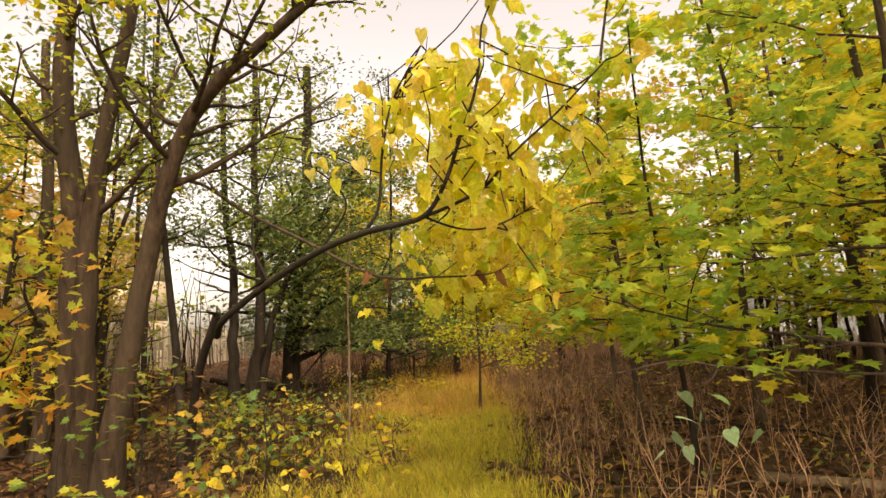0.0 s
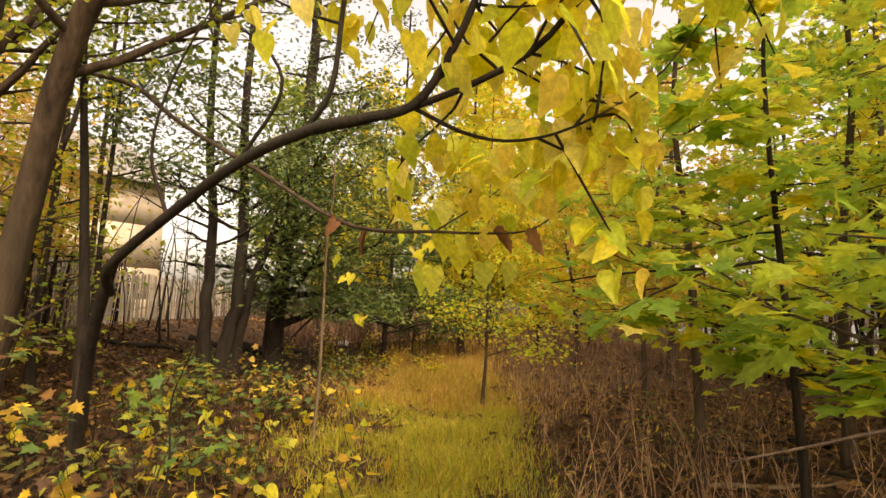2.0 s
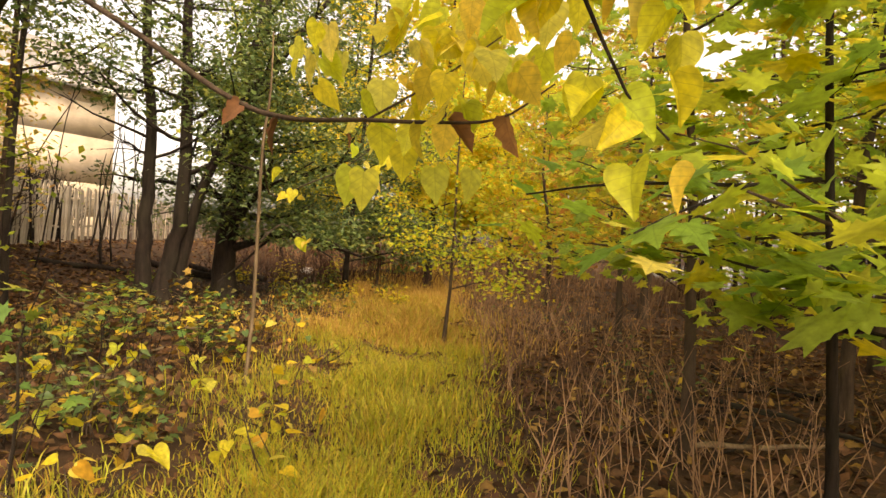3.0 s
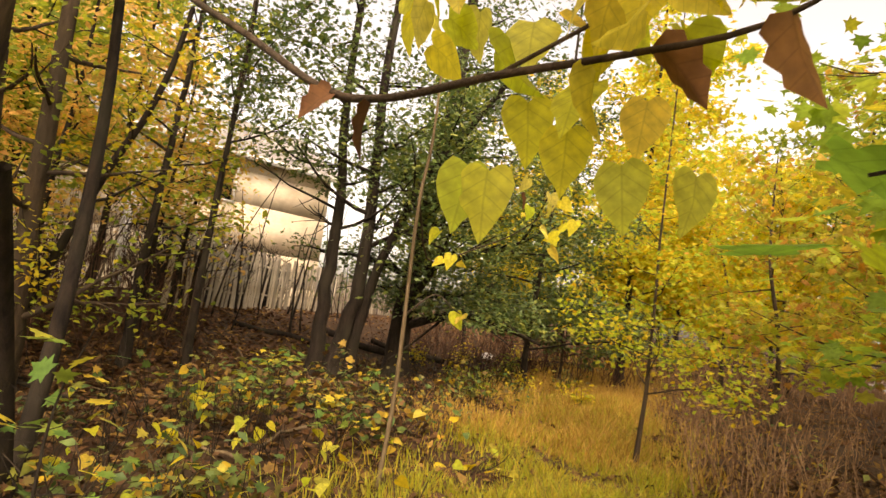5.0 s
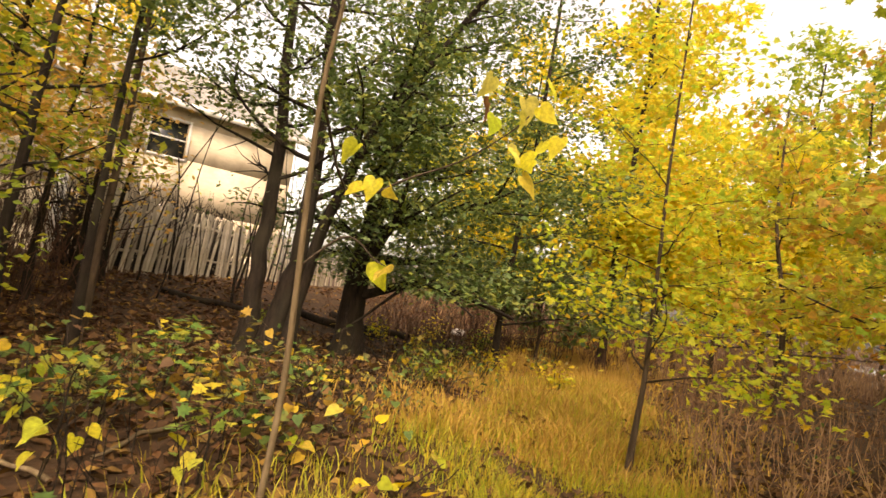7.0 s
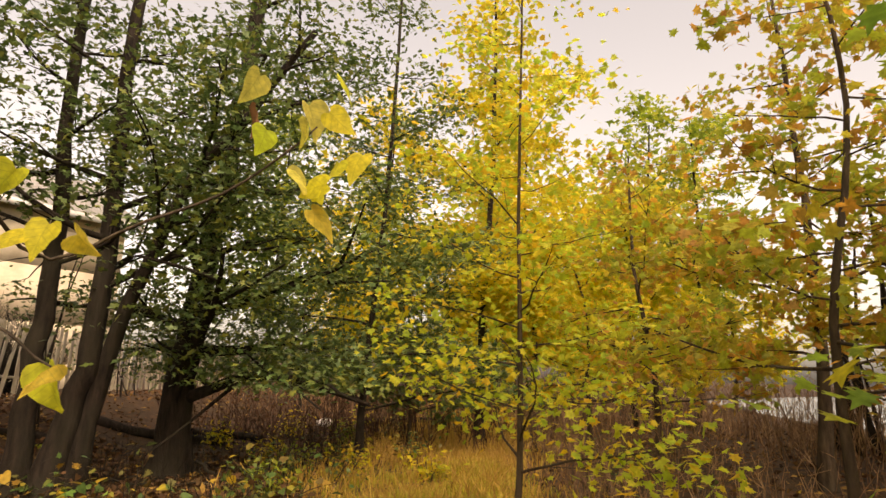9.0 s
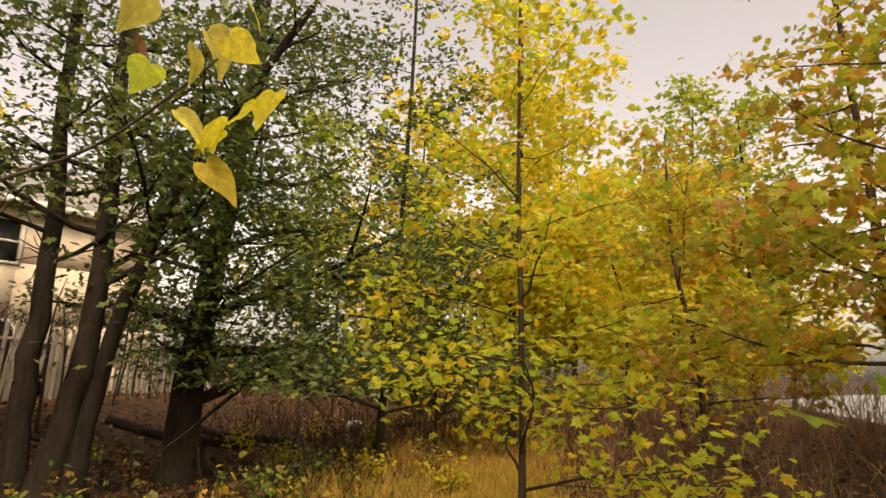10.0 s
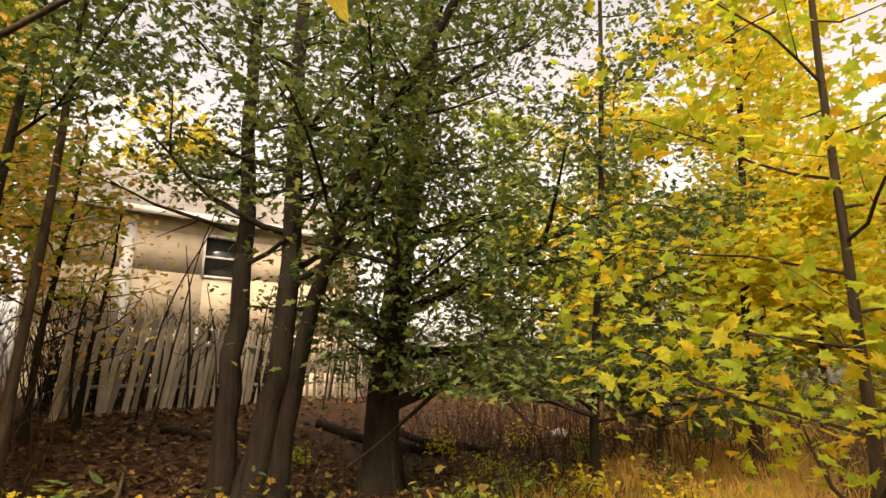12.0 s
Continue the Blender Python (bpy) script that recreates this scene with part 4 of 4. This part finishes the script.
# single large yellow leaves on bent stalks above the litter
def stalk_plant(x, y, h, n, seed):
    r = np.random.default_rng(seed)
    z = float(lift(x, y))
    top = thing("yellow_leaf_stalk", (x, y, z), "thin bent stalk with large yellow leaves above the litter", "plant", "yellow leaf stalks")
    line = branch_line(r, (x, y, z - 0.02), (r.normal(0, 0.3), r.normal(0, 0.3), 1), h, 6, 0.2)
    v, f = tube(line, np.linspace(0.006, 0.002, 6), 5)
    part("stem", mesh_data("stem", v - np.array(top.location), f, M_twig, True), top)
    for q in range(n):
        a = line[r.integers(3, 6)] + r.normal(0, 0.07, 3) * np.array([1, 1, 0.4])
        m = pose(*a, 0, 0, r.uniform(0, 360)) @ pose(0, 0, 0, -28 + r.normal(0, 18), r.normal(0, 16), 0) @ Matrix.Scale(r.uniform(0.09, 0.14), 4)
        put_world(new("leaf", heart_meshes[r.integers(0, 4)]), m, top)


for k, (x, y, h, n) in enumerate([(-2.72, 7.3, 0.38, 4), (-2.95, 6.9, 0.3, 3), (-3.33, 6.55, 0.4, 4), (-3.98, 6.5, 0.5, 5), (-4.48, 7.14, 0.45, 6), (-4.6, 7.9, 0.45, 5), (-5.0, 6.3, 0.6, 5), (-4.0, 7.7, 0.5, 6),
                                  (-6.0, 7.6, 0.6, 5), (-5.6, 8.4, 0.4, 4), (-3.4, 8.1, 0.35, 4), (-3.1, 5.7, 0.5, 4), (-2.4, 5.6, 0.35, 4), (-2.1, 6.3, 0.3, 3), (-4.3, 5.6, 0.7, 5), (-3.5, 9.2, 0.35, 4)]):
    stalk_plant(x, y, h, n, 520 + k)

# orange foliage by the clump and on the bank
for k, (x, y, h, sp, cnt, mt, lb) in enumerate([
        (-4.9, 4.3, 2.6, 1.1, 420, M_maple_orange, "young maple with orange leaves by the grey stems"),
        (-9.2, 8.6, 5.2, 2.0, 2300, M_bank_orange, "orange-brown thinly leaved tree on the bank"),
        (-10.3, 10.2, 6.0, 2.2, 2300, M_bank_orange, "pale orange tree in front of the board fence"),
        (-11.6, 8.2, 6.5, 2.4, 2000, M_bank_orange, "orange tree at the top of the bank"),
        (-10.4, 12.3, 3.2, 1.2, 420, M_bank_orange, "small orange-yellow tree beside the fence"),
        (-8.0, 9.4, 6.5, 1.8, 900, M_far_green, "slim green tree on the bank"),
        (-9.5, 10.6, 4.6, 1.7, 1900, M_bank_orange, "orange-leaved tree with level sprays before the fence"),
        (-9.9, 11.5, 4.2, 1.5, 1300, M_far_green, "small green tree with level sprays before the fence")]):
    tree("bank_maple", lb, (x, y, float(lift(x, y))), [(0, 0, 0), (0.1, 0, h * 0.35), (0.2, 0.1, h * 0.7), (0.3, 0.1, h)], 0.02 + 0.008 * h, 16, sp, 0.25, OVAL if k else MAPLE, 0.13, cnt, mt, M_bark_dark, 400 + k, tilt=0.25, scatter=0.24, skirt=2.3 if k > 5 else 0.15)

# leafy twigs high over the lane
for k, (x, y, h, sp, cnt, mt) in enumerate([(-6.4, 3.4, 9.0, 3.6, 3600, M_maple_yellow), (-8.5, 10.8, 10.0, 2.8, 2600, M_oak), (2.0, 2.2, 8.5, 2.6, 2200, M_maple_green)]):
    tree("tall_tree", ("tall slim tree with yellow leaves over the path", "tall slim green tree behind the undergrowth", "tall green maple beside the path")[k], (x, y, 0), [(0, 0, 0), (0.1, 0.1, h * 0.35), (0.2, 0.1, h * 0.7), (0.1, 0.3, h)],
         0.06, 18, sp, 0.42, MAPLE, 0.11, cnt, mt, M_bark, 430 + k, tilt=0.35, scatter=0.3, skirt=3.6)

tree("maple_bush", "young maple reaching broad green leaves towards the path", (1.2, 5.75, 0), [(0, 0, 0), (-0.1, 0, 1.4), (-0.2, 0, 2.8), (-0.2, 0, 4.4)], 0.03, 14, 1.25, 0.25, MAPLE, 0.19, 520, M_maple_green, M_bark_dark, 450,
     tilt=0.05, rise=-0.01, scatter=0.12, bias=(-0.9, -0.1), level=1.8)
maple_twig = thing("maple_branch", (1.0, 5.75, 1.85), "maple branch with broad green and yellow leaves reaching over the path", "branch")
mt1 = rod("twig", maple_twig, [(1.02, 5.75, 1.9), (0.6, 5.4, 1.82), (0.25, 5.1, 1.78), (-0.05, 4.9, 1.74), (-0.3, 4.95, 1.7)], 0.011, 0.003, M_bark_dark)
mt2 = rod("twig", maple_twig, [(0.6, 5.4, 1.82), (0.35, 5.0, 1.72), (0.15, 4.7, 1.64), (0.0, 4.45, 1.57)], 0.007, 0.003, M_bark_dark)
tv, tf = outline_leaf([(0.08, 0.02), (0.20, -0.08), (0.42, -0.06), (0.36, 0.06), (0.30, 0.14), (0.46, 0.20), (0.62, 0.36), (0.50, 0.38), (0.34, 0.40), (0.38, 0.52), (0.40, 0.64), (0.28, 0.60), (0.16, 0.62), (0.10, 0.78)], 0.06)
broad_green = mesh_data("leaf", tv, tf, M_maple_single, True)
broad_yellow = mesh_data("leaf", tv, tf, M_heart_single, True)
for k, (x, y, z, me) in enumerate([(-0.06, 4.42, 1.53, broad_green), (0.04, 4.36, 1.50, broad_yellow), (-0.42, 4.93, 1.58, broad_green), (-0.3, 4.93, 1.60, broad_yellow), (-0.18, 4.65, 1.65, broad_green), (-0.02, 4.72, 1.74, broad_green),
                                   (0.06, 4.52, 1.60, broad_green), (-0.24, 4.92, 1.82, broad_green), (-0.03, 4.74, 1.60, broad_yellow), (-0.34, 5.0, 1.74, broad_green), (0.15, 4.9, 1.72, broad_green), (0.28, 5.0, 1.8, broad_green),
                                   (0.2, 4.75, 1.62, broad_green), (0.4, 5.1, 1.75, broad_yellow), (0.12, 5.05, 1.84, broad_green), (0.5, 5.3, 1.86, broad_green)]):
    m = pose(x, y, z, 0, 0, 200 + 37 * (k % 5) - 74) @ pose(0, 0, 0, -22 + rng.normal(0, 14), rng.normal(0, 14), 0) @ Matrix.Scale(rng.uniform(0.12, 0.17), 4)
    put_world(new("leaf", me), m, maple_twig)
tree("slim_oak", "slim oak with a green crown above the undergrowth", (-7.7, 10.2, 0), [(0, 0, 0), (0.05, 0, 2.5), (0.1, 0.1, 5), (0.1, 0.1, 8)], 0.06, 12, 1.9, 0.46, OAK, 0.12, 2600, M_oak, M_bark_dark, 451, tilt=0.15, scatter=0.28, bias=(0.2, 0.3), skirt=3.6)

# pale-leaved plant and bare branch among the weeds
plant = thing("pale_leaved_plant", (0.68, 3.05, 0.74), "small plant with pale green heart-shaped leaves", "plant")
pl = rod("stem", plant, [(0.65, 3.08, 0.45), (0.67, 3.04, 0.74), (0.67, 3.01, 0.98), (0.64, 2.98, 1.14)], 0.006, 0.003, M_twig)
for a in ((0.56, 2.91, 1.16), (0.7, 2.94, 1.14), (0.62, 2.89, 1.06), (0.55, 3.03, 1.03), (0.79, 3.08, 0.96), (0.54, 3.15, 0.93), (0.94, 3.12, 0.94), (0.59, 3.06, 0.89), (0.47, 3.04, 0.87)):
    hang(plant, a, rng.uniform(0.07, 0.10), pale_mesh, steep=55)
bare = thing("bare_branch", (2.35, 4.4, 1.2), "bare grey branch stretching level over the dead weeds", "branch")
bl = rod("limb", bare, [(2.35, 4.4, 1.15), (2.15, 4.44, 1.05), (1.49, 4.21, 1.12), (1.07, 4.03, 1.17), (0.74, 3.86, 1.24), (0.45, 3.71, 1.21), (0.18, 3.56, 1.18)], 0.012, 0.003, M_bark)
rod("twig", bare, [tuple(bl[9]), (0.9, 3.91, 1.09), (0.67, 3.77, 1.05)], 0.006, 0.002, M_bark)

# fallen branches and logs
for k in range(46):
    if k < 30:
        y = r2.uniform(4.5, 15)
        x = float(lane(y)) - 2.0 - abs(r2.normal(0, 2.4))
    else:
        y = r2.uniform(3, 14)
        x = float(lane(y)) + 2.4 + abs(r2.normal(0, 1.8))
    ln, rad, az = r2.uniform(0.6, 2.2), r2.uniform(0.01, 0.035), r2.uniform(0, 6.28)
    line = branch_line(r2, (0, 0, 0), (math.cos(az), math.sin(az), 0), ln, 7, 0.1)
    line[:, 2] = lift(line[:, 0] + x, line[:, 1] + y) - lift(x, y) + rad + 0.02 + np.abs(r2.normal(0, 0.02, 7))
    ob = new("fallen_branch", mesh_data("fallen_branch", *tube(line, np.linspace(rad, rad * 0.5, 7), 6), (M_bark, M_cane, M_bark_dark)[k % 3], True))
    ob.location = (x, y, float(lift(x, y)))
    tagged(ob, ("grey-brown fallen branch on the leaf litter", "pale dead branch lying on leaves", "dark rotting branch on the ground")[k % 3], "branch", "fallen branches")
for k, (x, y, az, ln, rad) in enumerate([(2.6, 5.6, 2.75, 1.9, 0.05), (-9.0, 17.0, 0.4, 2.6, 0.09), (-8.6, 18.2, 0.1, 2.2, 0.08), (-9.8, 14.2, 1.0, 1.8, 0.06), (-6.0, 23.5, 0.2, 2.4, 0.12)]):
    line = np.array([(math.cos(az) * ln * s, math.sin(az) * ln * s, rad + 0.02 * math.sin(5 * s)) for s in np.linspace(-0.5, 0.5, 8)])
    line[:, 2] += lift(line[:, 0] + x, line[:, 1] + y) - lift(x, y)
    ob = new("fallen_log", mesh_data("fallen_log", *tube(line, rad * (1 + 0.08 * np.sin(np.arange(8) * 2.0)), 9), M_cane if k == 0 else M_bark_dark, True))
    ob.location = (x, y, float(lift(x, y)))
    tagged(ob, "pale fallen log among dead weeds" if k == 0 else "dark rotting log on the wood floor", "log")

# discarded white cloth caught on a low bush
bm = bmesh.new()
bmesh.ops.create_icosphere(bm, subdivisions=3, radius=0.2)
for q in bm.verts:
    q.co *= 1 + 0.45 * noise.noise(q.co * 9)
    q.co.z *= 0.55
rag = new("white_cloth", bm_data("white_cloth", bm, M_rag))
rag.location = (-7.75, 21.9, 0.14)
tagged(rag, "crumpled dirty white cloth lying at the clearing's edge", "cloth")
